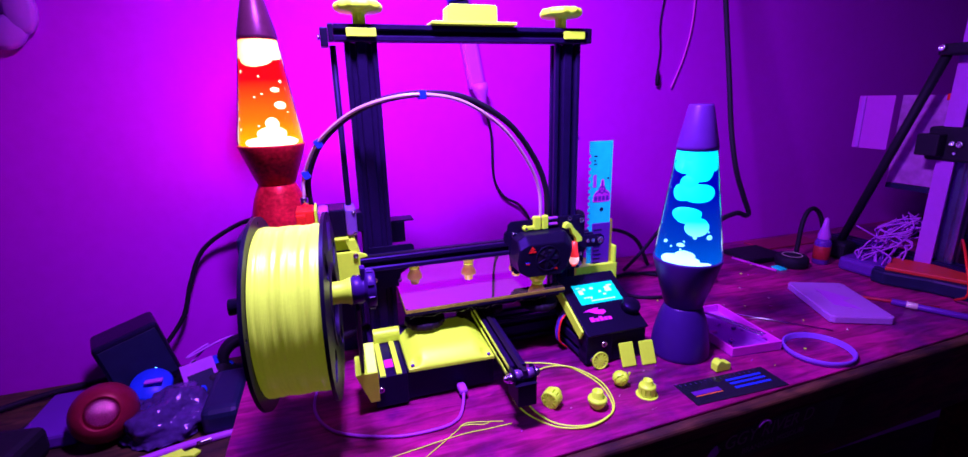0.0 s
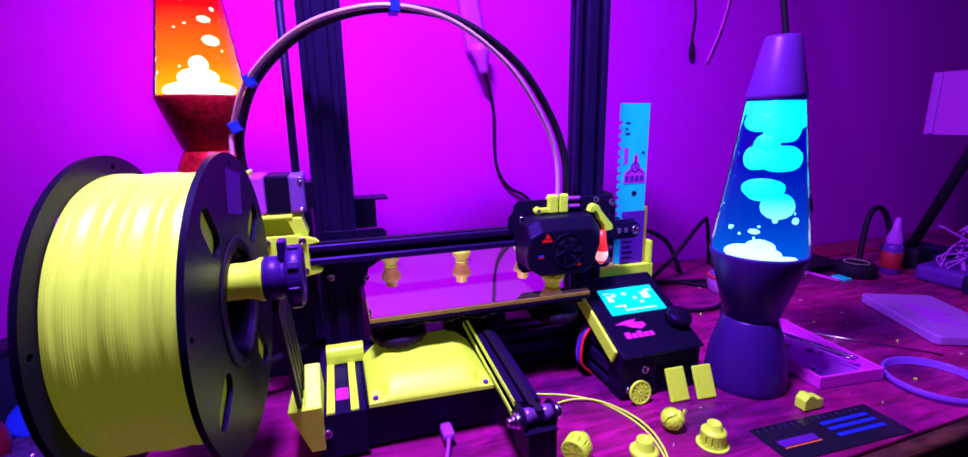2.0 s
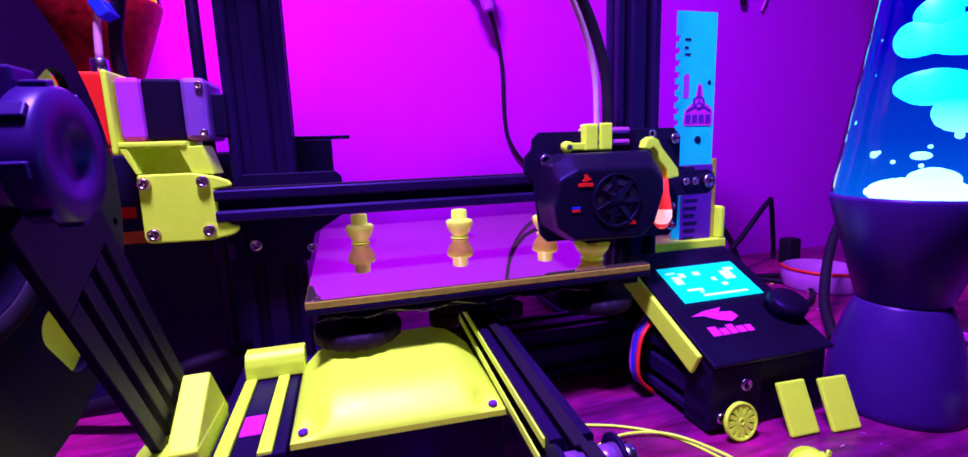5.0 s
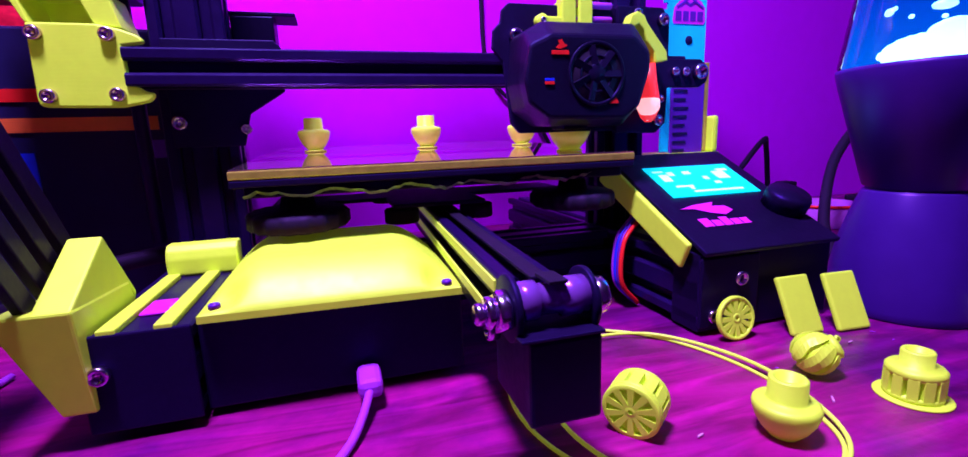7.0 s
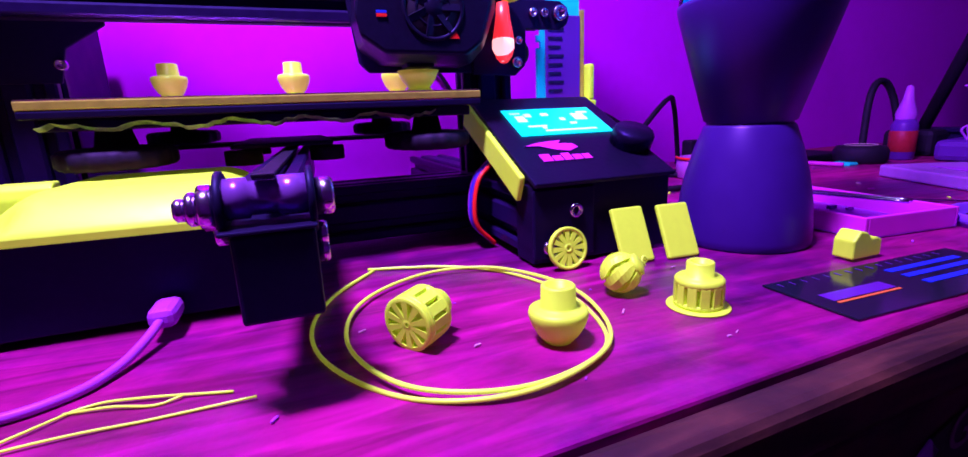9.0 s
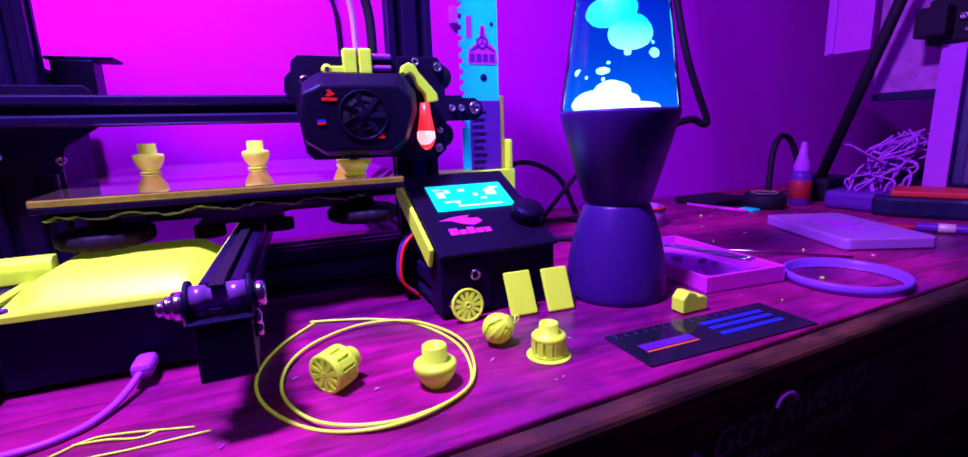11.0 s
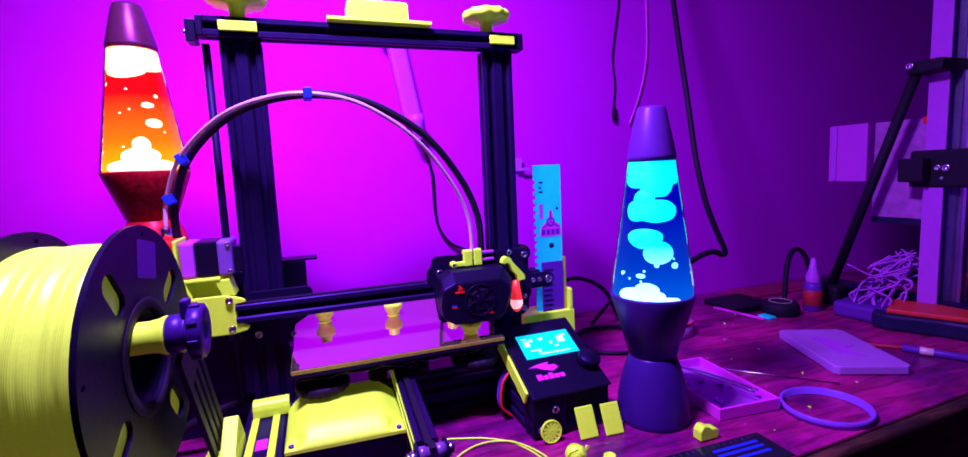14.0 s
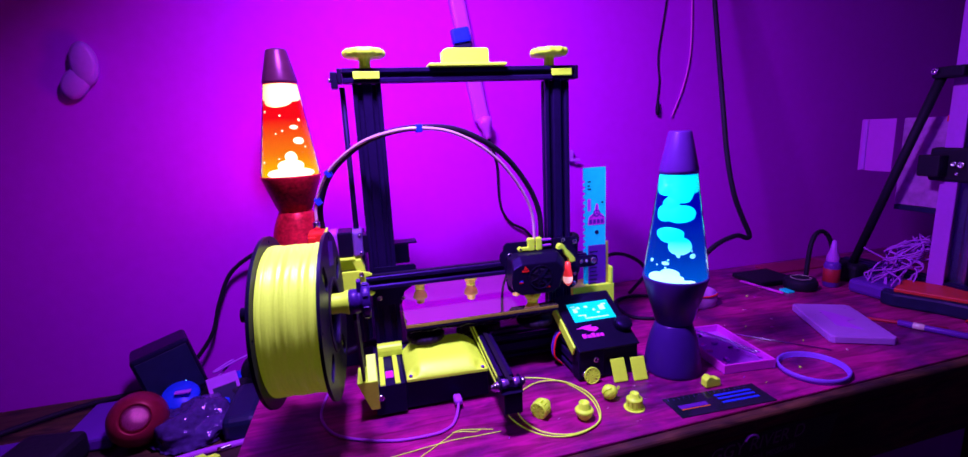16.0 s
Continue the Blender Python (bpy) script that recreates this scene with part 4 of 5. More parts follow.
def lava_lamp(name, place, label, mat_base, mat_cap, mat_liquid, mat_wax, face, blobs, specks, seed, foot=0.1495):
    """face: the way the large wax drops show, in degrees; blobs: (turn, height, half width, half height); foot: height of the base."""
    ob = thing(name, place, label, "lava lamp", "lava lamps")
    base = part("base", lathe([(0, 0), (0.0402, 0), (0.0414, 0.0015), (0.0416, 0.006), (0.0412, 0.016), (0.0396, 0.030), (0.0365, 0.046), (0.0322, 0.0615), (0.0272, 0.0755), (0.0264, 0.0768), (0.0252, 0.0775), (0.0255, 0.0786), (0.0272, 0.0795), (0.0455, 0.143), (0.0470, 0.1490), (0.0470, 0.1515), (0.0448, 0.1518), (0.043, 0.149), (0, 0.149)], 56), mat_base, ob, "hourglass-shaped base")
    bottle = part("bottle", lathe([(0.0, 0.0), (0.0445, 0.0), (0.0462, 0.003), (0.0462, 0.006), (0.0262, 0.155), (0.0257, 0.158), (0.0, 0.158)], 56), M_GLASS, ob, "clear glass bottle")
    base.scale = (1, 1, foot / 0.1495)
    bottle.location, bottle.scale = (0, 0, foot), (1, 1, (0.3035 - foot) / 0.154)
    bottle.visible_shadow = False
    core = part("liquid", lathe([(0.0, 0.001), (cone_r(0), 0.001), (cone_r(0.154), 0.154), (0, 0.154)], 56), mat_liquid, bottle, "glowing coloured liquid")
    core.visible_shadow = False
    part("cap", lathe([(0, 0.3035), (0.0268, 0.3035), (0.0268, 0.309), (0.0160, 0.360), (0.0145, 0.363), (0, 0.363)], 48), mat_cap, ob, "tapered cap")
    rng = random.Random(seed)
    drops = list(blobs) + [(t + 180, z, w, h) for t, z, w, h in blobs]
    for i in range(specks):
        r = rng.choice((0.0008, 0.0011, 0.0014, 0.002, 0.003))
        drops.append((rng.uniform(0, 360), rng.betavariate(1.5, 2.5) * 0.10 + 0.012, r, r * 0.9))
    for turn, z, w, h in drops:
        bm = bmesh.new()
        bmesh.ops.create_icosphere(bm, subdivisions=4 if w > 0.006 else 2, radius=1)
        a0 = math.radians(face + turn)
        for v in bm.verts:
            k = 1 + (0.10 * noise.noise(v.co * 1.3 + Vector((turn, z * 90, w * 300))) if w > 0.006 else 0)
            zz = min(0.1532, max(0.0015, z + v.co.z * h * k))
            a = a0 + v.co.x * w * k / cone_r(zz)
            r = cone_r(zz) - 0.0004 + v.co.y * min(0.0012, w * 0.35)
            v.co = Vector((r * math.cos(a), r * math.sin(a), zz))
        bmesh.ops.recalc_face_normals(bm, faces=bm.faces)
        for fc in bm.faces:
            fc.smooth = True
        part("wax_drop", bm, mat_wax, bottle).visible_shadow = False
    return ob


def glassy(name):
    m = bpy.data.materials.new(name)
    m.use_nodes = True
    n, l = m.node_tree.nodes, m.node_tree.links
    n.remove(n["Principled BSDF"])
    tr, gl, mx = n.new("ShaderNodeBsdfTransparent"), n.new("ShaderNodeBsdfGlossy"), n.new("ShaderNodeMixShader")
    gl.inputs["Roughness"].default_value = 0.04
    fr = n.new("ShaderNodeFresnel")
    fr.inputs["IOR"].default_value = 1.35
    l.new(fr.outputs[0], mx.inputs[0])
    l.new(tr.outputs[0], mx.inputs[1])
    l.new(gl.outputs[0], mx.inputs[2])
    l.new(mx.outputs[0], n["Material Output"].inputs["Surface"])
    return m


M_GLASS = glassy("clear_glass")
L_BLUE = liquid("lit_blue_liquid", (0.0, 0.001, 0.60), (0.0, 0.14, 1.0), 0.176, 0.0)
L_RED = liquid("lit_red_liquid", (0.90, 0.003, 0.010), (1.0, 0.55, 0.0), 0.176, 0.0, 1.5)
W_CYAN = wax("cyan_wax", (1.0, 1.0, 1.0), (0.0, 0.85, 1.0), 0.176, 1.1)
W_GOLD = wax("golden_wax", (1.0, 1.0, 0.75), (1.0, 0.72, 0.30), 0.176, 1.2)
blue_drops = [(-14, 0.007, 0.030, 0.010), (-4, 0.014, 0.014, 0.009), (20, 0.003, 0.020, 0.004), (0, 0.150, 0.078, 0.013), (40, 0.138, 0.030, 0.012), (16, 0.127, 0.020, 0.014), (-34, 0.134, 0.018, 0.010), (-12, 0.113, 0.012, 0.010), (-26, 0.099, 0.015, 0.012), (14, 0.099, 0.025, 0.013), (-10, 0.070, 0.021, 0.012), (14, 0.054, 0.018, 0.013), (40, 0.040, 0.005, 0.004), (-14, 0.029, 0.006, 0.003)]
red_drops = [(0, 0.007, 0.044, 0.010), (2, 0.019, 0.022, 0.012), (4, 0.034, 0.010, 0.010), (22, 0.082, 0.007, 0.004), (0, 0.149, 0.075, 0.014), (0, 0.135, 0.050, 0.014), (-16, 0.124, 0.024, 0.010), (28, 0.060, 0.010, 0.006)]
M_REDBASE = material("red_lamp_metal", (0.50, 0.005, 0.03), 0.35, 0.2, vary=0.75, scale=55, tint=(1, 0.1, 0.3))
M_REDCAP = material("dull_cap_metal", (0.12, 0.012, 0.09), 0.35, 0.4, vary=0.15, tint=PURPLE)
lava_lamp("blue_lava_lamp", (0.2845, -0.1005, 0), "lit blue lava lamp with cyan wax, purple base", M_LAMPBASE, M_PURP, L_BLUE, W_CYAN, -132, blue_drops, 60, 5)
red_lamp = lava_lamp("red_lava_lamp", (-0.270, 0.15, 0.1965), "lit red lava lamp with golden wax, red base", M_REDBASE, M_REDCAP, L_RED, W_GOLD, -82, red_drops, 50, 6, 0.1370)
red_lamp.scale = (1, 1, 0.88)
bx = thing("carton", (-0.235, 0.175, 0), "dark blue card carton with red and orange stripes", "carton")
part("body", box(-0.090, 0.072, -0.10, 0.10, 0, 0.196, 0.002), M_NAVY, bx)
part("stripe", box(-0.03, 0.060, -0.1012, -0.1002, 0.131, 0.140, 0), M_ORANGE, bx)
part("stripe", box(-0.06, 0.0, -0.1012, -0.1002, 0.150, 0.158, 0), M_RED, bx)
part("print_block", box(-0.06, -0.012, -0.1012, -0.1002, 0.060, 0.118, 0), M_BLUE, bx, "blue printed panel")
part("corner_mark", box(0.048, 0.062, -0.1012, -0.1002, 0.112, 0.124, 0), M_PURP, bx)

# ---- printed pieces on the bench ----
def printed(name, label, place, group="loose printed pieces"):
    return thing(name, place, label, "printed part", group)


def vase(h=0.026):
    return lathe([(0, 0), (0.0062, 0), (0.0072, 0.0010), (0.0100, 0.0040), (0.0124, 0.0080), (0.0137, 0.0115), (0.0140, 0.0135), (0.0136, 0.0150), (0.0120, 0.0158), (0.0092, 0.0161), (0.0082, 0.0170), (0.0080, h - 0.0006), (0.0074, h), (0.0055, h), (0.0055, h - 0.004), (0, h - 0.004)], 48)


def slotted_cup(o, m, h0=0.0, n=12):
    """A cup of separate ribs between a foot and a collar, under the thing o."""
    part("foot", moved(lathe([(0, h0), (0.0135, h0), (0.0135, h0 + 0.0025), (0, h0 + 0.0025)], 36), m), M_YEL, o)
    rib = None
    for i in range(n):
        k = m @ pose(0, 0, 0, 0, 0, 360 / n * i)
        if rib is None:
            rib = part("rib", box(0.0095, 0.0135, -0.0025, 0.0025, h0 + 0.002, h0 + 0.0125, 0.0003), M_YEL, o)
            rib.matrix_basis = k
        else:
            c = new("rib", rib.data)
            c.parent, c.matrix_basis = o, k
    part("core", moved(cyl(0.0102, 0.011, pose(0, 0, h0 + 0.0015), 0.0003, 36), m), M_YEL, o)
    part("collar", moved(lathe([(0, h0 + 0.0115), (0.0135, h0 + 0.0115), (0.0135, h0 + 0.0145), (0.012, h0 + 0.0160), (0.0075, h0 + 0.0165), (0.0075, h0 + 0.0235), (0.0070, h0 + 0.0240), (0.0050, h0 + 0.0240), (0.0050, h0 + 0.018), (0, h0 + 0.018)], 36), m), M_YEL, o)


def wheel_disc(o, m, r=0.0125, n=10, t=0.003):
    """A rim, a hub and n spokes, each a part under o."""
    part("rim", moved(cyl(r, t, None, 0.0004, 40, r * 0.84), m), M_YEL, o)
    part("hub", moved(cyl(r * 0.22, t, None, 0.0003, 20, r * 0.08), m), M_YEL, o)
    spoke = None
    for i in range(n):
        k = m @ pose(0, 0, 0, 0, 0, 360 / n * i)
        if spoke is None:
            spoke = part("spoke", prism([(r * 0.18, -r * 0.07), (r * 0.87, -r * 0.13), (r * 0.87, r * 0.13), (r * 0.18, r * 0.07)], t * 0.9), M_YEL, o)
            spoke.matrix_basis = k
        else:
            c = new("spoke", spoke.data)
            c.parent, c.matrix_basis = o, k


o = printed("slotted_nozzle", "yellow printed slotted nozzle lying on its side", (0.0475, -0.156, 0.0118))
o.scale = (0.86, 0.86, 0.86)
NM = pose(0, 0, 0, 0, 86, 38) @ pose(0, 0, -0.010)
slotted_cup(o, NM)
wheel_disc(o, NM @ pose(0, 0, -0.0021), 0.0135, 10, 0.002)
o = printed("bowl_nozzle", "yellow printed bowl-shaped nozzle standing upright", (0.0970, -0.180, 0))
o.scale = (0.86, 0.86, 0.92)
part("body", vase(), M_YEL, o)
o = printed("flanged_nozzle", "yellow printed slotted nozzle on a green-edged brim", (0.1715, -0.178, 0))
o.scale = (0.80, 0.80, 0.86)
part("brim", cyl(0.0175, 0.0012, None, 0.0004, 40), M_YEL, o)
slotted_cup(o, pose(0, 0, 0), 0.0012)
o = printed("ball_cage", "yellow printed ball cage with a small loop", (0.150, -0.149, 0.0112))
o.scale = (0.88, 0.88, 0.88)
BM = pose(0, 0, 0, 55, 25, 30)
part("core", moved(lathe([(0, -0.0100), (0.0060, -0.0080), (0.0092, -0.0030), (0.0096, 0.0005), (0.0086, 0.0050), (0.0055, 0.0085), (0, 0.0100)], 28), BM), M_YEL, o)
for i in range(6):  # broad curved staves with narrow gaps between them
    stave = bmesh.new()
    rows = []
    for k in range(13):
        t = 0.42 + 2.30 * k / 12
        w = 0.40 + 0.05 * math.cos(6 * t)
        rows.append([stave.verts.new((r * math.sin(t) * math.cos(math.radians(60 * i) + 0.35 * t + d), r * math.sin(t) * math.sin(math.radians(60 * i) + 0.35 * t + d), r * math.cos(t))) for r, d in ((0.0116, -w), (0.0118, 0), (0.0116, w), (0.0094, w), (0.0092, 0), (0.0094, -w))])
    for a, b in zip(rows, rows[1:]):
        for k in range(6):
            stave.faces.new((a[k], a[(k + 1) % 6], b[(k + 1) % 6], b[k]))
    stave.faces.new(rows[0][::-1])
    stave.faces.new(rows[-1])
    bmesh.ops.recalc_face_normals(stave, faces=stave.faces)
    part("stave", moved(stave, BM), M_YEL, o)
part("hub", moved(lathe([(0, 0.0085), (0.0066, 0.0085), (0.0064, 0.0112), (0.0040, 0.0124), (0, 0.0126)], 24), BM), M_YEL, o)
part("loop", tube([(0.0115, 0, 0), (0.016, 0.001, 0.002), (0.0185, 0.001, 0.0045), (0.016, 0.001, 0.0065), (0.0145, 0, 0.004), (0.0165, 0, 0.0015)], 0.0008, 6), M_YELS, o)
o = printed("spoked_disc", "yellow printed spoked disc leaning on the box", (0.147, -0.102, 0.0125))
wheel_disc(o, pose(0, 0, 0, 80), 0.0125, 12, 0.003)
for x, y, a in ((0.189, -0.1125, 2), (0.219, -0.117, 4)):
    o = printed("yellow_tile", "plain yellow printed tile leaning on the box", (x, y, 0), "leaning tiles")
    part("tile", moved(box(-0.011, 0.011, -0.0035, 0.0, 0, 0.034, 0.0012), pose(0, 0, 0, -26, 0, -a)), M_YEL, o)
o = printed("cloud_block", "yellow printed wavy block standing on a card", (0.303, -0.164, 0.0016))
o.scale = (0.9, 0.9, 0.9)
part("body", prism([(-0.0135, 0), (0.0135, 0), (0.0135, 0.0105), (0.009, 0.0125), (0.003, 0.0125), (-0.001, 0.0165), (-0.008, 0.018), (-0.0115, 0.014), (-0.0135, 0.012)], 0.013, pose(0, 0.0065, 0, 90), 0.0012), M_YEL, o)

for x, y, g in ((-0.077, 0.105, 1), (0.0118, 0.094, 1), (0.0925, 0.083, 1), (0.0870, -0.0170, 0)):
    o = thing("bed_print", (x, y, 0.1064 + (y + 0.042) * 0.0349), "yellow print on the bed, glow added" if g else "half-finished yellow print under the nozzle, glow added", "printed part", "prints on the bed")
    part("brim", cyl(0.0085, 0.0012, None, 0.0003, 32), M_YELGLOW, o)
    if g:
        part("body", moved(vase(0.025), pose(0, 0, 0.0012) @ Matrix.Diagonal((0.88, 0.88, 1.0, 1))), M_YELGLOW, o)
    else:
        part("body", lathe([(0, 0.0012), (0.0065, 0.0012), (0.0110, 0.007), (0.0135, 0.0125), (0.0120, 0.0125), (0.006, 0.005), (0, 0.004)], 40), M_YELGLOW, o)

# coil of filament and loose strands
loop = [(0.039, -0.050), (0.060, -0.058), (0.084, -0.069), (0.108, -0.089), (0.1235, -0.125), (0.1240, -0.160), (0.1095, -0.1945), (0.070, -0.2100), (0.0345, -0.1955), (0.0180, -0.160), (0.0215, -0.122), (0.040, -0.094), (0.072, -0.0785), (0.105, -0.088), (0.1255, -0.124), (0.1265, -0.160), (0.110, -0.196), (0.070, -0.2115), (0.034, -0.198), (0.010, -0.165), (0.004, -0.128), (0.016, -0.089), (0.042, -0.053)]
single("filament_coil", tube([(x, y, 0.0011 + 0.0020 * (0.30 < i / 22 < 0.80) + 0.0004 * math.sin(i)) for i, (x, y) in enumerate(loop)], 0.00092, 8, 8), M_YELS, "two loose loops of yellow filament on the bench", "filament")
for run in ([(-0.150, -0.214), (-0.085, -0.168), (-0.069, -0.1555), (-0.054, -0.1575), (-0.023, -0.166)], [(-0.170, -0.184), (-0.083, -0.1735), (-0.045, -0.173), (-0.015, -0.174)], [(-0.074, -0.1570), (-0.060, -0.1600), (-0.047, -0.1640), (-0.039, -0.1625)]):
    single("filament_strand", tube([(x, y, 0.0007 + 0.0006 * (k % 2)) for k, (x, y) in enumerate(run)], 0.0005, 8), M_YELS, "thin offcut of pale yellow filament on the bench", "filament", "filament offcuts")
single("usb_cable", tube([(-0.0555, -0.106, 0.0105), (-0.060, -0.120, 0.0060), (-0.066, -0.134, 0.0030), (-0.076, -0.147, 0.0021), (-0.098, -0.155, 0.0021), (-0.150, -0.152, 0.0021), (-0.205, -0.128, 0.0021), (-0.230, -0.100, 0.0021), (-0.241, -0.060, 0.0021), (-0.236, -0.010, 0.0021)], 0.0019, 8), M_LILAC, "lilac data cable trailing over the bench", "cable")

# ruler stand behind the machine
rs = thing("board_ruler", (0.228, 0.052, 0), "blue circuit-board ruler with cut-outs in a yellow stand", "ruler")
outline = [(0.022, 0.10), (0.022, 0.306), (-0.020, 0.306)]
for i in range(14):
    z = 0.285 - i * 0.0105
    outline += [(-0.020, z), (-0.0165, z), (-0.0165, z - 0.005), (-0.020, z - 0.005)]
outline += [(-0.020, 0.10)]
rl = part("board", prism(outline, 0.0018, pose(0, 0, 0, 90)), M_BLUEPCB, rs, "blue board with toothed edge")
RF = Matrix.Translation((0, -0.0019, 0)) @ pose(0, 0, 0, 90)
lb = part("logo_sticker", moved(prism([(-0.011, 0.2060), (0.019, 0.2060), (0.0205, 0.2085), (0.0200, 0.2190), (0.0165, 0.2235), (0.0100, 0.2275), (0.0075, 0.2420), (0.0055, 0.2440), (0.0030, 0.2420), (0.0005, 0.2280), (-0.0060, 0.2235), (-0.0105, 0.2190), (-0.0120, 0.2085)], 0.0005), RF), M_PINK, rl, "pale pink cut-out sticker")
part("logo_cube", moved(prism([(0.0045 + 0.0072 * math.cos(math.radians(30 + 60 * k)), 0.2265 + 0.0072 * math.sin(math.radians(30 + 60 * k))) for k in range(6)], 0.0008), RF), M_PURP, lb)
part("logo_cube_face", moved(prism([(0.0045 + 0.0046 * math.cos(math.radians(30 + 60 * k)), 0.2265 + 0.0046 * math.sin(math.radians(30 + 60 * k))) for k in range(6)], 0.0010), RF), M_PINK, lb)
for a in (90, 210, 330):
    part("logo_arm", moved(box(0.0, 0.0150, -0.0008, 0.0008, 0, 0.0011, 0), RF @ Matrix.Translation((0.0045, 0.2265, 0)) @ pose(0, 0, 0, 0, 0, a)), M_PURP, lb)
for x in (-0.0095, -0.0022, 0.0050, 0.0122):
    part("logo_bar", moved(box(x, x + 0.0055, 0.2082, 0.2160, 0, 0.0008, 0), RF), M_PURP, lb)
part("pink_window", moved(prism([(-0.0125, 0.231), (-0.0065, 0.231), (-0.0065, 0.252), (-0.0105, 0.252), (-0.0125, 0.250)], 0.0004), RF), M_LILAC, rl)
part("round_mark", cyl(0.0036, 0.0006, Matrix.Translation((0.0050, -0.0018, 0.1930)) @ pose(0, 0, 0, 90), 0.0001, 24), M_NAVY, rl)
part("round_mark", cyl(0.0018, 0.0006, Matrix.Translation((0.0155, -0.0018, 0.2450)) @ pose(0, 0, 0, 90), 0.0001, 20), M_NAVY, rl)
for w, z in ((0.006, 0.268), (0.0035, 0.274), (0.006, 0.281)):
    part("cut_mark", box(-0.012, -0.012 + w, -0.0024, -0.0019, z, z + 0.002, 0), M_NAVY, rl)
for k in range(9):
    part("cut_slot", box(-0.010, 0.002 + 0.0015 * (k % 3), -0.0052, -0.0046, 0.100 + 0.0072 * k, 0.1022 + 0.0072 * k, 0), M_NAVY, rs)
part("ruler_edge", box(0.0222, 0.0262, -0.004, 0.003, 0.100, 0.175, 0.0005), M_COPPER, rs, "brown wooden edge")
part("inner_card", box(-0.012, 0.0215, -0.0045, -0.0022, 0.092, 0.170, 0.0005), M_PURP, rs)
part("stand_base", box(-0.045, 0.034, -0.012, 0.03, 0, 0.099, 0.001), M_YEL, rs, "yellow printed stand")
part("stand_lip", box(0.0265, 0.032, -0.012, 0.012, 0.099, 0.130, 0.002), M_YEL, rs)

# ---- wall things ----
ps = thing("power_strip", (0.101, WY - 0.001, 0.372), "pale power strip hung slanting on the wall", "power strip")
SM = pose(0, 0, 0, 0, -10)
part("body", moved(box(-0.016, 0.016, -0.024, -0.001, 0.022, 0.34, 0.007, 3), SM), M_WHITE, ps)
part("plug", moved(lathe([(0, 0), (0.006, 0), (0.008, 0.003), (0.010, 0.020), (0.0145, 0.030), (0.0145, 0.044), (0, 0.046)], 24), Matrix.Translation((0.002, -0.034, -0.012)) @ SM), M_WHITE, ps, "pale plug")
part("clip", moved(box(-0.030, 0.006, -0.045, -0.0245, 0.180, 0.208, 0.004), SM), M_BLUE, ps, "blue clip")
part("clip_tail", moved(prism([(-0.030, 0.172), (-0.020, 0.160), (0.004, 0.170), (0.004, 0.179), (-0.030, 0.179)], 0.012, pose(0, -0.026, 0, 90), 0.001), SM), M_NAVY, ps)
single("wall_cable", tube([(0.104, WY - 0.034, 0.360), (0.115, WY - 0.022, 0.338), (0.126, WY - 0.010, 0.300), (0.129, WY - 0.006, 0.235), (0.136, WY - 0.006, 0.200), (0.155, WY - 0.008, 0.172), (0.194, WY - 0.01, 0.145), (0.24, WY - 0.01, 0.06), (0.25, WY - 0.02, 0.003)], 0.0028, 8), M_RUB, "black cord hanging from the power strip", "cable", "wall cables")
single("wall_cable", tube([(0.552, WY - 0.004, 0.90), (0.536, WY - 0.004, 0.66), (0.517, WY - 0.004, 0.53), (0.521, WY - 0.004, 0.47), (0.517, WY - 0.004, 0.425)], 0.0016, 8), M_RUB, "thin black cord hanging down the wall", "cable", "wall cables")
single("cord_plug", lathe([(0, 0), (0.004, 0.002), (0.005, 0.015), (0.003, 0.032), (0, 0.034)], 14), M_RUB, "black plug end of a hanging cord", "plug", place=(0.516, WY - 0.008, 0.393))
single("wall_cable", tube([(0.592, WY - 0.004, 0.90), (0.600, WY - 0.004, 0.64), (0.600, WY - 0.004, 0.53), (0.584, WY - 0.004, 0.455), (0.556, WY - 0.004, 0.388)], 0.0020, 8), M_PINK, "pale pink cord hanging down the wall", "cable", "wall cables")
single("wall_cable", tube([(0.600, WY - 0.008, 1.1), (0.585, 0.235, 0.75), (0.567, 0.180, 0.55), (0.548, 0.130, 0.40), (0.545, 0.108, 0.305), (0.553, 0.094, 0.232), (0.574, 0.090, 0.180), (0.592, 0.090, 0.146), (0.586, 0.090, 0.139), (0.560, 0.090, 0.146), (0.505, 0.085, 0.130), (0.440, 0.070, 0.085), (0.380, 0.030, 0.030), (0.345, -0.010, 0.0045)], 0.0050, 10), M_RUB, "thick black cord hanging beside the blue lamp", "cable", "wall cables")
single("wall_hook", join(box(0.292, 0.304, WY - 0.012, WY - 0.0005, 0.30, 0.325, 0.001), box(0.300, 0.318, WY - 0.016, WY - 0.012, 0.300, 0.306, 0.001)), M_LILAC, "small pale hook on the wall", "hook")
dome = [(0, -0.010), (0.7, -0.009), (0.95, -0.005), (1.0, 0.0), (0.95, 0.005), (0.7, 0.009), (0, 0.010)]
single("wall_ornament", join(lathe([(0.021 * r, z) for r, z in dome], 32, pose(0.006, 0, 0.014, 90, 0, 0) @ Matrix.Diagonal((1, 1.75, 1, 1))), lathe([(0.020 * r, z * 0.9) for r, z in dome], 32, pose(-0.012, 0, -0.018, 90, 35, 0) @ Matrix.Diagonal((1, 1.45, 1, 1)))), M_LILAC, "pale two-lobed ornament fixed to the wall", "ornament", place=(-0.606, WY - 0.0105, 0.506))
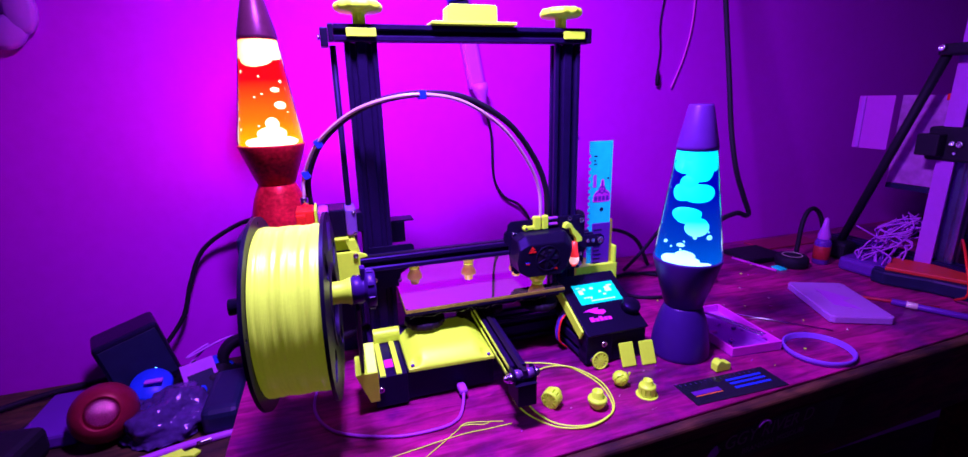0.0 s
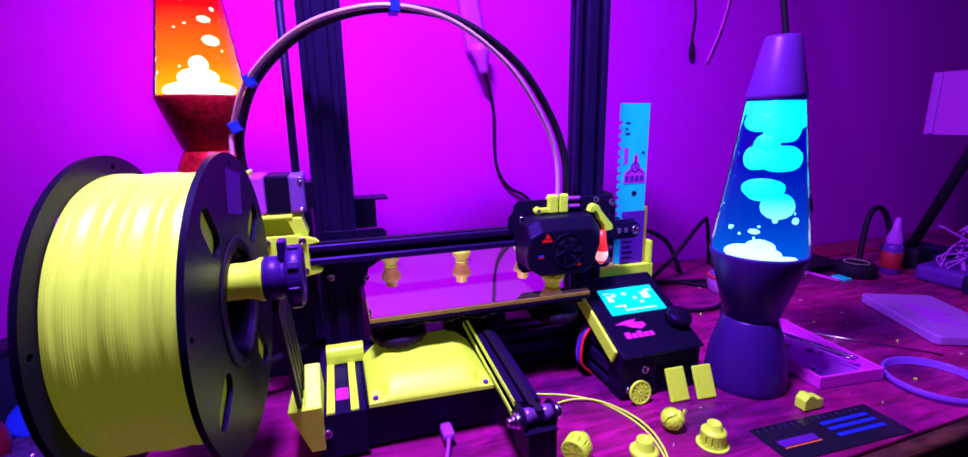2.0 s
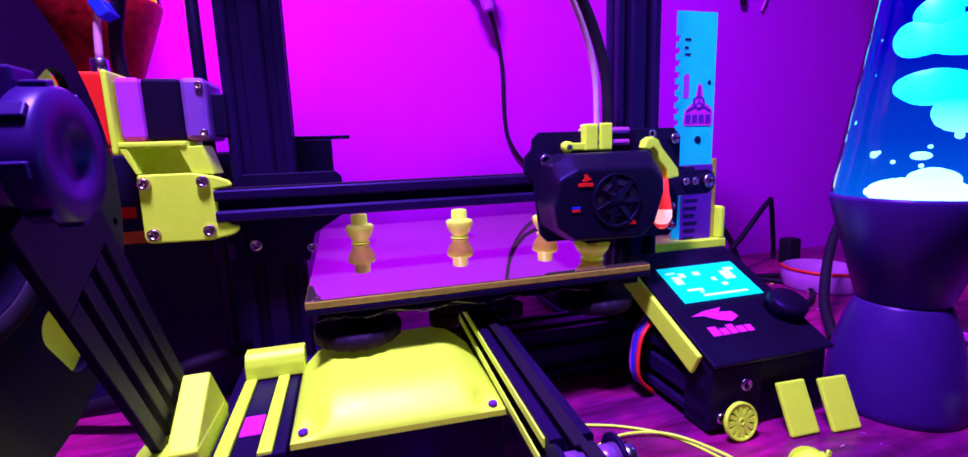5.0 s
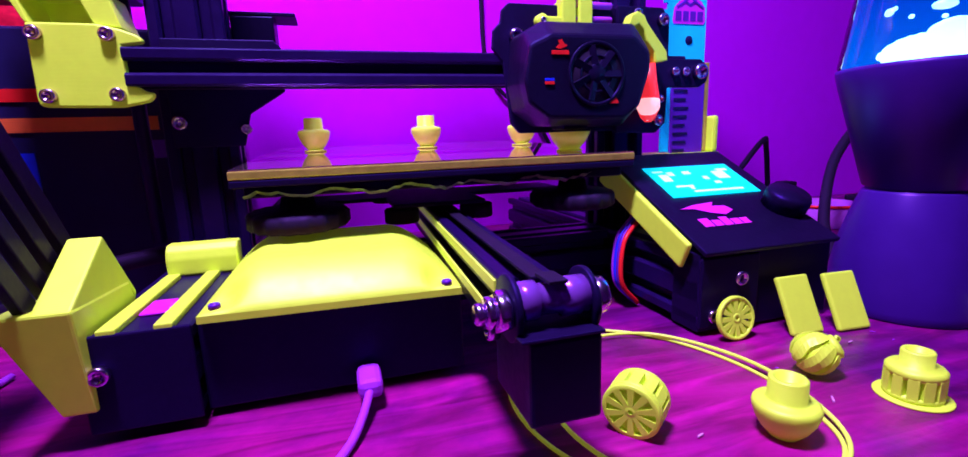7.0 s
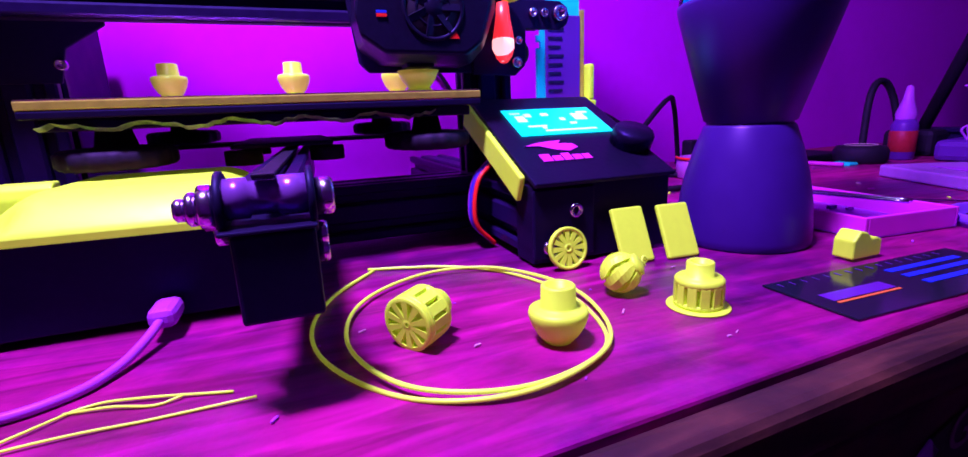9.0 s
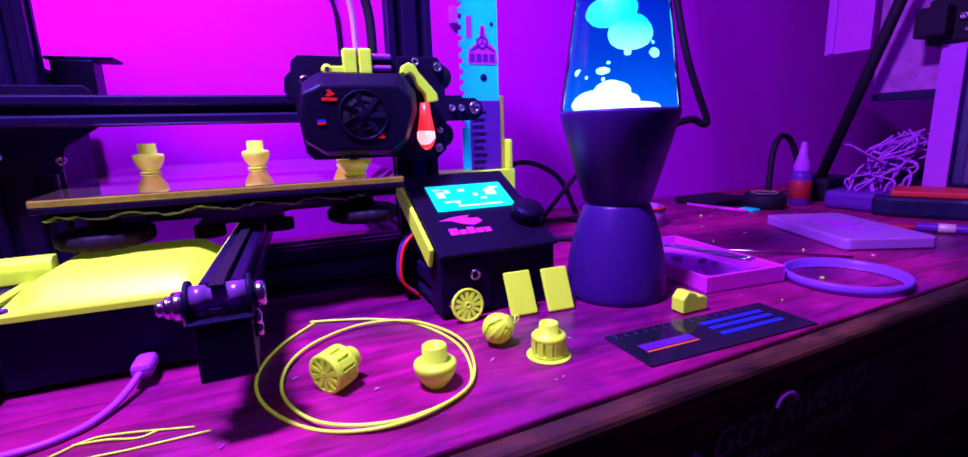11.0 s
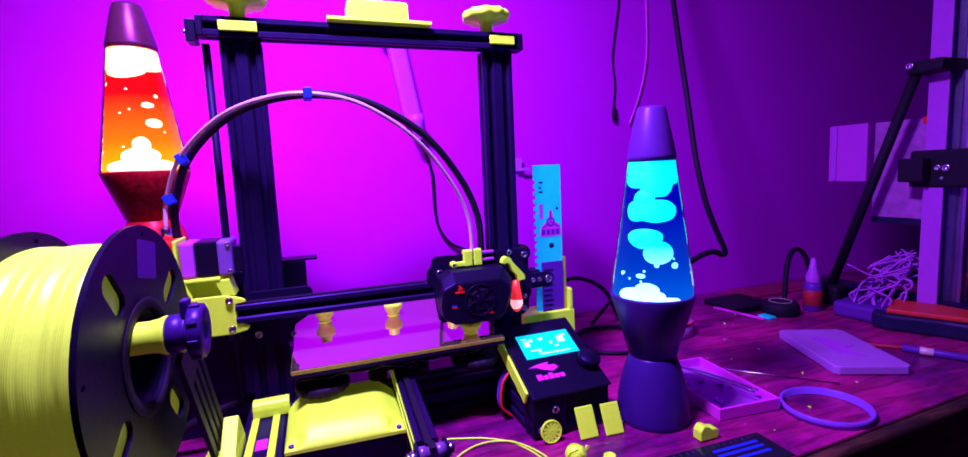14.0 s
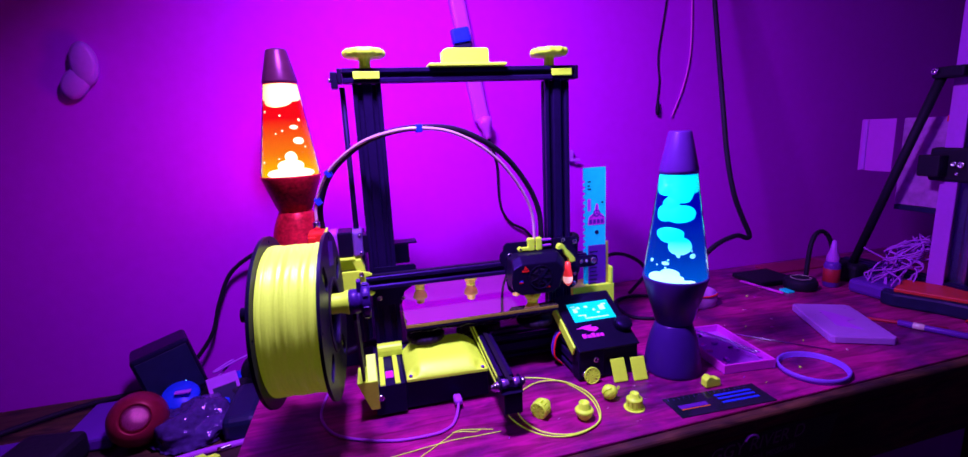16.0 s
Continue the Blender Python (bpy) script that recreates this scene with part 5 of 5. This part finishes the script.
single("cable_loop", tube([(0.30, 0.27, 0.003), (0.33, 0.26, 0.06), (0.38, 0.25, 0.09), (0.44, 0.24, 0.065), (0.47, 0.23, 0.004)], 0.0042, 8), M_RUB, "black cord looping up off the bench", "cable", "bench cables")
single("cable_loop", tube([(0.40, 0.22, 0.003), (0.43, 0.20, 0.05), (0.50, 0.22, 0.10), (0.54, 0.25, 0.09), (0.56, 0.26, 0.02), (0.56, 0.26, 0.003)], 0.0036, 8), M_RUB, "black cord looping up off the bench", "cable", "bench cables")
single("cable_loop", tube([(0.30, 0.16, 0.003), (0.40, 0.20, 0.004), (0.47, 0.13, 0.004), (0.40, 0.07, 0.004), (0.33, 0.10, 0.004), (0.36, 0.19, 0.006), (0.50, 0.17, 0.005)], 0.0032, 8), M_RUB, "black cord coiled on the bench", "cable", "bench cables")
pl = thing("mains_plug", (0.565, 0.235, 0), "black mains adapter standing by the wall", "plug")
part("body", box(-0.012, 0.012, -0.01, 0.01, 0, 0.040, 0.003), M_RUB, pl)
part("blue_tip", box(-0.004, 0.004, -0.013, -0.0102, 0.0, 0.008, 0.001), M_BLUE, pl)
tb = thing("parts_tub", (0.50, 0.13, 0), "translucent lilac tub with red rim", "tub")
part("body", cyl(0.045, 0.026, None, 0.002, 40, 0.040), material("translucent_lilac", (0.40, 0.05, 0.55), 0.25, vary=0.15, tint=PURPLE), tb)
part("rim_band", tube([(0.045 * math.cos(a * 0.2), 0.045 * math.sin(a * 0.2), 0.026) for a in range(12, 28)], 0.0018, 6), M_RED, tb)

# ---- things on the bench to the east ----
tr = thing("parts_tray", (0.392, -0.078, 0), "shallow lilac plastic tray with scraps and tools", "tray")
tr.rotation_euler = (0, 0, radians(-5))
part("floor", box(-0.043, 0.043, -0.070, 0.070, 0.0005, 0.0025, 0.0006), M_LILAC, tr)
for a in ((-0.043, -0.040, -0.070, 0.070), (0.040, 0.043, -0.070, 0.070), (-0.040, 0.040, -0.070, -0.067), (-0.040, 0.040, 0.067, 0.070)):
    part("side", box(*a, 0.0005, 0.015, 0.0008), M_PINK, tr)
rng = random.Random(21)
single("steel_tweezers", join(tube([(0.380, -0.010, 0.0165), (0.405, -0.07, 0.0165), (0.420, -0.128, 0.0165)], 0.0014, 6), tube([(0.380, -0.010, 0.0165), (0.398, -0.07, 0.0165), (0.412, -0.130, 0.0165)], 0.0014, 6)), M_CHROME, "steel tweezers lying across the tray", "tweezers")
for i in range(14):
    x, y = rng.uniform(-0.03, 0.03), rng.uniform(-0.055, 0.055)
    a = math.radians(-5)
    r = rng.uniform(0.002, 0.006)
    bm = moved(box(-r, r, -r * rng.uniform(0.3, 1), r * 0.5, 0, r * 0.8, r * 0.15), pose(0, 0, 0, 0, 0, rng.uniform(0, 180)))
    single("scrap_piece", bm, rng.choice((M_LILAC, M_CHROME, M_PURP, M_PINK)), "small plastic scrap lying in the tray", "scrap", "tray scraps", place=(0.392 + x * math.cos(a) - y * math.sin(a), -0.078 + x * math.sin(a) + y * math.cos(a), 0.003))
st = thing("sample_card", (0.288, -0.199, 0.0003), "black card with blue printed bars lying flat", "card")
st.rotation_euler = (0, 0, radians(-1.5))
part("card", box(-0.072, 0.072, -0.023, 0.023, 0, 0.0010, 0.0003), material("black_card", (0.008, 0.006, 0.02), 0.12, vary=0.2, tint=PURPLE), st)
part("brand_bar", box(-0.062, -0.020, -0.006, 0.002, 0.0011, 0.0013, 0), M_PURP, st)
for y in (-0.009, 0.0, 0.008):
    part("text_bar", box(0.0, 0.058, y, y + 0.004, 0.0011, 0.0013, 0), M_BLUE, st)
part("orange_bar", box(-0.062, -0.02, -0.0085, -0.0070, 0.0011, 0.0013, 0), M_ORANGE, st)
for i in range(16):
    part("scale_tick", box(-0.066 + i * 0.008, -0.0655 + i * 0.008, 0.016, 0.020, 0.0011, 0.0013, 0), M_PURP, st)
single("lid_ring", lathe([(0.047, 0.001), (0.052, 0.0005), (0.0525, 0.009), (0.0505, 0.010), (0.049, 0.009), (0.0485, 0.0035), (0.047, 0.001)], 72), material("violet_plastic", (0.22, 0.03, 0.72), 0.35, vary=0.1, tint=PURPLE), "violet plastic ring lid lying on the bench", "lid", place=(0.474, -0.174, 0)).scale = (0.92, 0.88, 0.9)
fb = thing("flat_case", (0.655, -0.065, 0), "translucent purple flat case, paper slip inside", "case")
fb.rotation_euler = (0, 0, radians(-25))
part("body", prism([(-0.050, -0.072), (-0.044, -0.078), (0.044, -0.078), (0.050, -0.072), (0.050, 0.072), (0.044, 0.078), (-0.044, 0.078), (-0.050, 0.072)], 0.013, pose(0, 0, 0.0005), 0.002), material("frosted_purple", (0.36, 0.06, 0.62), 0.3, vary=0.1, tint=PURPLE), fb)
part("paper_slip", prism([(-0.02, -0.03), (0.014, -0.045), (0.004, -0.01), (0.024, 0.0), (0.0, 0.03), (-0.016, 0.045)], 0.0005, pose(0, 0, 0.0137)), M_LILAC, fb)
single("metal_rod", tube([(0.445, -0.02, 0.0015), (0.555, -0.135, 0.0015)], 0.0012, 8, 2), M_CHROME, "thin metal rod lying on the bench", "rod")
single("pink_stick", tube([(0.68, 0.20, 0.003), (0.70, 0.10, 0.003)], 0.003, 8, 2), M_PINK, "pink plastic stick on the bench", "stick")
pn = thing("marker_pen", (0.775, -0.150, 0.006), "clear-barrelled pen with pale label", "pen")
PM = pose(0, 0, 0, 90, 0, 28)
part("barrel", moved(cyl(0.0055, 0.12, pose(0, 0, -0.06)), PM), M_PURP, pn)
part("label", moved(cyl(0.0058, 0.016, pose(0, 0, -0.040)), PM), M_TUBE, pn)
part("tip", moved(lathe([(0.0055, 0.06), (0.002, 0.072), (0, 0.073)], 16), PM), M_CHROME, pn)
bt = thing("dropper_bottle", (0.836, 0.108, 0), "small clear bottle with pale nozzle and red label", "bottle")
part("body", lathe([(0, 0), (0.014, 0), (0.016, 0.002), (0.016, 0.050), (0.012, 0.058), (0, 0.058)], 28), M_PURP, bt)
part("label", cyl(0.0164, 0.030, pose(0, 0, 0.012), 0.0002, 28), M_DULLRED, bt, "dull red label")
part("nozzle_cap", lathe([(0.012, 0.058), (0.013, 0.066), (0.007, 0.085), (0.004, 0.104), (0, 0.106)], 24), M_LILAC, bt)
pk = thing("round_case", (0.765, 0.120, 0), "low black round case with pale ring", "case")
part("body", lathe([(0, 0), (0.030, 0), (0.033, 0.004), (0.033, 0.018), (0.029, 0.024), (0, 0.025)], 40), M_RUB, pk)
part("ring_mark", cyl(0.020, 0.0006, pose(0, 0, 0.0252), 0.0002, 36, 0.0185), M_TUBE, pk)
part("label", box(-0.052, -0.034, -0.02, 0.005, 0, 0.004, 0.001), M_BLUEPCB, pk)
single("dark_wallet", box(0.69, 0.79, 0.15, 0.24, 0.0005, 0.012, 0.003), M_RUB, "flat dark wallet lying on the bench", "wallet")
single("red_folder", box(0.80, 0.98, 0.22, 0.285, 0.0005, 0.004, 0.001), material("faded_red_card", (0.28, 0.006, 0.08), 0.5, vary=0.15, tint=PURPLE), "thin red folder lying by the wall", "folder")
single("cable_loop", tube([(0.80, 0.14, 0.003), (0.82, 0.15, 0.09), (0.85, 0.155, 0.115), (0.875, 0.15, 0.09), (0.88, 0.13, 0.004)], 0.005, 8), M_RUB, "black cord looping up off the bench", "cable", "bench cables")
mtr = thing("multimeter", (0.900, -0.070, 0), "red and dark blue hand meter lying on the bench", "meter")
mtr.rotation_euler = (0, 0, radians(25))
part("body", prism([(-0.045, -0.09), (0.045, -0.09), (0.05, -0.06), (0.043, 0.0), (0.05, 0.07), (0.04, 0.09), (-0.04, 0.09), (-0.05, 0.07), (-0.043, 0.0), (-0.05, -0.06)], 0.028, pose(0, 0, 0.0005), 0.005), M_NAVY, mtr)
part("holster", prism([(-0.036, -0.08), (0.036, -0.08), (0.04, 0.07), (-0.04, 0.07)], 0.008, pose(0, 0, 0.0286), 0.002), material("bright_red_rubber", (0.60, 0.02, 0.03), 0.45, vary=0.2, tint=PURPLE), mtr)
single("meter_lead", tube([(0.86, -0.13, 0.004), (0.84, -0.155, 0.03), (0.86, -0.13, 0.085), (0.92, -0.09, 0.10), (0.99, -0.06, 0.06)], 0.0022, 8), M_RED, "red test lead curling above the meter", "cable")
single("red_strip", tube([(0.72, -0.055, 0.003), (0.80, -0.14, 0.003)], 0.003, 8, 2), M_DULLRED, "dull red plastic strip on the bench", "strip")
rng = random.Random(31)
for i in range(46):
    x, y = rng.uniform(0.36, 0.74), rng.uniform(-0.20, 0.16)
    r = rng.uniform(0.0005, 0.0018)
    bm = moved(box(-r * rng.uniform(1, 3), r, -r * 0.6, r * 0.6, 0, r, r * 0.2), pose(0, 0, 0, 0, 0, rng.uniform(0, 180)))
    single("plastic_crumb", bm, rng.choice((M_LILAC, M_TUBE, M_PINK, M_YELS, M_CHROME)), "tiny plastic crumb on the bench top", "scrap", "bench crumbs", place=(x, y, 0.0003))
for i in range(16):
    x, y = rng.uniform(-0.10, 0.30), rng.uniform(-0.225, -0.12)
    r = rng.uniform(0.0004, 0.0009)
    bm = moved(box(-r * rng.uniform(1, 5), r, -r * 0.5, r * 0.5, 0, r, r * 0.2), pose(0, 0, 0, 0, 0, rng.uniform(0, 180)))
    single("plastic_crumb", bm, rng.choice((M_TUBE, M_LILAC)), "tiny plastic crumb on the bench top", "scrap", "bench crumbs", place=(x, y, 0.0003))
single("paper_tag", box(0.238, 0.268, -0.015, 0.055, 0.0005, 0.002, 0.0005), M_PINK, "pink paper tag beside the control box", "tag")

# second machine, side on
p2 = thing("second_printer", (0.95, 0, 0), "second frame machine with shiny uprights and black brace", "printer")
part("upright", moved(slots(0.02, 0.04, 0.62, "Z"), Matrix.Translation((0.012, -0.046, 0.03))), M_ALU, p2, "shiny aluminium upright")
part("upright", moved(slots(0.02, 0.04, 0.62, "Z"), Matrix.Translation((0.30, -0.036, 0.03))), M_ALU, p2, "shiny aluminium upright")
part("base_beam", moved(slots(0.04, 0.04, 0.36, "Y"), Matrix.Translation((0.0, -0.19, 0.021))), M_BLACK, p2)
part("base_beam", moved(slots(0.04, 0.04, 0.36, "Y"), Matrix.Translation((0.30, -0.19, 0.021))), M_BLACK, p2)
part("light_strip_panel", box(-0.022, -0.0185, -0.045, -0.016, 0.03, 0.62, 0.0008), M_LILAC, p2, "lilac translucent cover strip")
part("brace", tube([(-0.03, 0.135, 0.02), (-0.045, -0.012, 0.44)], 0.0085, 12, 2), M_RUB, p2, "slanting black brace")
part("brace_clamp", box(-0.062, 0.012, -0.055, -0.003, 0.432, 0.452, 0.004), M_RUB, p2)
bolt(p2, (-0.064, -0.012, 0.445), "-X", 0.006)
part("brace_foot", box(-0.055, -0.005, 0.10, 0.17, 0.0, 0.040, 0.008), M_RUB, p2)
part("slide_arm", box(-0.052, -0.0285, -0.030, 0.008, 0.250, 0.291, 0.003), M_RUB, p2)
part("slide_block", box(-0.028, 0.03, -0.090, 0.004, 0.240, 0.304, 0.005), M_RUB, p2, "black sliding bracket")
bolt(p2, (-0.0285, -0.040, 0.274), "-X", 0.005)
bolt(p2, (-0.0285, -0.052, 0.273), "-X", 0.006)
bolt(p2, (-0.0285, -0.046, 0.256), "-X", 0.003)
part("cross_bar", moved(slots(0.02, 0.02, 0.30, "X"), Matrix.Translation((0.0, -0.07, 0.27))), M_BLACK, p2)
part("side_screen", box(0.012, 0.016, -0.016, 0.085, 0.18, 0.362, 0.001), material("lilac_mesh", (0.36, 0.04, 0.52), 0.6, vary=0.4, scale=300, bump=0.8, tint=PURPLE), p2, "fine mesh side screen")
part("shelf_edge", box(0.011, 0.03, -0.016, 0.085, 0.168, 0.179, 0.001), M_NAVY, p2)
part("white_sheet", box(-0.014, -0.011, 0.082, 0.154, 0.250, 0.362, 0.0005), M_WHITE, p2, "pale square sheet")
part("sheet_rib", box(-0.0175, -0.0142, 0.138, 0.146, 0.252, 0.360, 0.0008), M_LILAC, p2)
part("red_tag", box(0.009, 0.0115, -0.016, 0.006, 0.352, 0.364, 0.0005), M_RED, p2)
part("strip_light", box(-0.012, -0.0105, -0.018, -0.012, 0.42, 0.54, 0.0005), M_TUBE, p2)
part("bed_plate", box(0.03, 0.27, -0.19, 0.05, 0.09, 0.098, 0.002), M_STEELB, p2)
wd = thing("wire_heap", (0.905, 0.02, 0), "heap of pale tangled wires and paper bags", "wires")
rng = random.Random(41)
for i in range(24):
    p = [(rng.uniform(-0.05, 0.02) + 0.022 * k, rng.uniform(-0.035, 0.035), 0.03 + 0.024 * k + rng.uniform(-0.004, 0.022)) for k in range(4)]
    part("wire", tube([(p[0][0], p[0][1], 0.030)] + p, 0.0016, 6), M_LILAC, wd)
part("bag", prism([(-0.06, -0.05), (0.05, -0.06), (0.06, 0.04), (0.0, 0.06), (-0.07, 0.05)], 0.029, pose(0, 0, 0.0005), 0.008), M_PURP, wd, "crumpled purple bag")
part("tag", moved(box(-0.008, 0.008, -0.03, 0.03, 0, 0.003, 0.001), pose(-0.045, 0.010, 0.085, 30, 0, 55)), M_LILAC, wd)

# ---- clutter to the west, on a lower side table ----
low = thing("side_table", (-0.80, 0.03, -0.8), "dark low side table beside the workbench", "table")
part("tabletop", box(-0.45, 0.452, -0.27, 0.275, 0.6815, 0.7065, 0.003), M_EDGE, low)
for x in (-0.42, 0.38):
    for y in (-0.24, 0.22):
        part("leg", box(x, x + 0.05, y, y + 0.05, 0, 0.681, 0.003), M_EDGE, low)
before_west = set(scene.objects)
spk = thing("cube_speaker", (-0.448, 0.052, 0), "black tilted cube speaker with blue light", "speaker")
TM = pose(0, 0, 0.010, -6, -13, 24) @ Matrix.Diagonal((0.86, 0.86, 0.86, 1))
part("body", moved(box(-0.043, 0.043, -0.04, 0.04, 0.0, 0.098, 0.006, 3), TM), M_BLKP, spk)
part("front_grille", moved(box(-0.038, 0.038, -0.0415, -0.0402, 0.012, 0.090, 0.001), TM), M_NAVY, spk)
led = part("led", moved(lathe([(0, 0), (0.0018, 0), (0.0012, 0.001), (0, 0.0012)], 12), TM @ Matrix.Translation((0.014, -0.0416, 0.030)) @ pose(0, 0, 0, 90)), M_BLED, spk, "tiny blue light")
single("bench_cable", tube([(-0.50, 0.08, 0.010), (-0.60, 0.06, 0.006), (-0.72, -0.02, 0.006), (-0.85, -0.10, 0.006)], 0.0045, 8), M_RUB, "thick black cord along the bench", "cable")
single("bench_cable", tube([(-0.49, 0.02, 0.006), (-0.55, -0.01, 0.012), (-0.60, -0.08, 0.005), (-0.66, -0.16, 0.005)], 0.004, 8), M_RUB, "thick black cord along the bench", "cable")
rb = thing("red_torch", (-0.462, -0.052, 0.034), "red round torch head with sparkling lens", "torch")
RM = pose(0, 0, 0, 62, 0, 18)
part("shell", moved(lathe([(0, -0.034), (0.018, -0.030), (0.031, -0.014), (0.034, 0.002), (0.032, 0.012), (0.027, 0.022), (0.019, 0.0295), (0.0175, 0.0295), (0.0165, 0.026), (0, 0.025)], 40), RM), material("deep_red_shell", (0.17, 0.003, 0.03), 0.35, vary=0.2, tint=(1, 0.1, 0.4)), rb)
part("lens", moved(lathe([(0, 0.0300), (0.012, 0.0285), (0.0165, 0.0265), (0, 0.0262)], 32), RM), material("faceted_lens", (0.45, 0.02, 0.25), 0.12, 0.6, vary=0.6, scale=250, bump=1.0), rb, "sparkling faceted lens")
def crumple(w, d, h, seed):
    """A crushed film bag: a lumpy, creased mound."""
    bm = bmesh.new()
    bmesh.ops.create_icosphere(bm, subdivisions=5, radius=1)
    for v in bm.verts:
        p = v.co.copy()
        k = 1 + 0.35 * noise.noise(p * 1.7 + Vector((seed, 0, 0))) + 0.18 * abs(noise.noise(p * 5 + Vector((0, seed, 0))))
        v.co = Vector((p.x * w * k, p.y * d * k, max(0.0, p.z * h * k)))
    for fc in bm.faces:
        fc.smooth = True
    return bm


M_FILM = material("clear_film", (0.05, 0.010, 0.16), 0.15, vary=0.5, scale=60, bump=0.6, tint=PURPLE)
single("clear_bag", crumple(0.055, 0.045, 0.036, 3), M_FILM, "crumpled clear plastic bag on the side table", "bag", place=(-0.405, -0.045, 0.0))
single("clear_bag", crumple(0.040, 0.035, 0.030, 9), M_FILM, "crumpled clear plastic bag on the side table", "bag", place=(-0.425, -0.005, 0.0))
single("dark_sack", crumple(0.045, 0.050, 0.030, 5), M_RUB, "soft black sack beside the speaker", "sack", place=(-0.375, 0.02, 0.0))
single("white_packet", box(-0.045, 0.045, -0.03, 0.03, 0, 0.016, 0.004), M_PURP, "pale packet lying on the bench", "packet", place=(-0.60, -0.055, 0.0005))
single("white_packet", box(-0.03, 0.03, -0.05, 0.05, 0, 0.018, 0.004), M_PURP, "pale packet lying on the bench", "packet", place=(-0.525, -0.005, 0.0005))
single("dark_pouch", prism([(-0.04, -0.03), (0.03, -0.035), (0.04, 0.03), (-0.03, 0.04)], 0.035, None, 0.008), M_RUB, "soft black pouch on the bench", "pouch", place=(-0.555, -0.085, 0.0005))
bc = thing("blue_clip", (-0.43, 0.0, 0.030), "blue plastic clip with pale face", "clip")
part("body", lathe([(0, 0), (0.022, 0), (0.024, 0.003), (0.022, 0.007), (0, 0.008)], 28, pose(0, 0, 0, 25, 10, 0)), M_BLUE, bc)
part("face", box(-0.004, 0.016, -0.012, -0.004, 0.009, 0.012, 0.001), M_LILAC, bc)
single("screwdriver", tube([(-0.385, -0.055, 0.008), (-0.375, -0.02, 0.012), (-0.372, 0.01, 0.022)], 0.007, 10), M_BLUE, "screwdriver with blue handle on the bench", "screwdriver")
single("blue_tape", cyl(0.016, 0.030, pose(0, 0, 0.016, 90, 0, 40), 0.002, 28, 0.008), M_BLUE, "blue roll lying on the bench", "roll", place=(-0.372, 0.055, 0))
single("white_wire", tube([(-0.43, 0.03, 0.002), (-0.395, 0.05, 0.03), (-0.375, 0.06, 0.048), (-0.40, 0.045, 0.038), (-0.34, 0.07, 0.05), (-0.32, 0.08, 0.003)], 0.0016, 8), M_LILAC, "thin pale wire curling over the clutter", "cable")
single("black_roll", cyl(0.030, 0.018, pose(0, 0, 0.030, 90, 0, 20), 0.002, 40, 0.018), M_RUB, "black tape roll standing on its edge", "tape roll", place=(-0.335, 0.055, 0))
single("dark_shaver", box(-0.022, 0.022, -0.05, 0.05, 0, 0.035, 0.010, 3), M_NAVY, "dark rounded tool case on the bench", "case", place=(-0.335, -0.045, 0.0005))
single("lilac_strap", tube([(-0.45, -0.125, 0.003), (-0.38, -0.105, 0.004), (-0.32, -0.095, 0.003)], 0.0045, 8), M_LILAC, "lilac strap lying on the bench", "strap")
single("hobby_knife", tube([(-0.36, -0.105, 0.004), (-0.33, -0.095, 0.004)], 0.003, 8), M_CHROME, "slim steel hobby knife lying on the bench", "knife")
ys = thing("yellow_charm", (-0.375, -0.118, 0.001), "yellow printed charm, wavy outline", "charm")
part("body", prism([(-0.022, -0.006), (-0.008, -0.008), (0.004, -0.004), (0.016, -0.007), (0.022, 0.0), (0.014, 0.006), (0.006, 0.003), (0.0, 0.010), (-0.010, 0.006), (-0.02, 0.003)], 0.004, None, 0.001), M_YEL, ys)
pk2 = thing("price_card", (-0.365, -0.015, 0.002), "white carded packet with dark print and red edge", "packet")
part("card", moved(box(-0.02, 0.02, -0.001, 0.001, 0, 0.055, 0.0005), pose(0, 0, 0, -30, 0, 30)), M_LILAC, pk2)
part("print_block", moved(box(-0.015, 0.015, -0.002, -0.0012, 0.012, 0.04, 0), pose(0, 0, 0, -30, 0, 30)), M_NAVY, pk2)

K = 1.25  # the side table's things, laid out at four fifths of their size
for ob in set(scene.objects) - before_west:
    if ob.parent is None:
        ob.location = Vector((-0.153, -0.701, 0.374)) * (1 - K) + K * ob.location
        ob.scale = (K, K, K)
single("speaker_cable", tube([(-0.515, 0.275, -0.05), (-0.47, 0.285, 0.01), (-0.45, 0.29, 0.07), (-0.42, 0.29, 0.13), (-0.36, 0.28, 0.17), (-0.31, 0.285, 0.182)], 0.0040, 8), M_RUB, "black cord running up behind the spool", "cable")
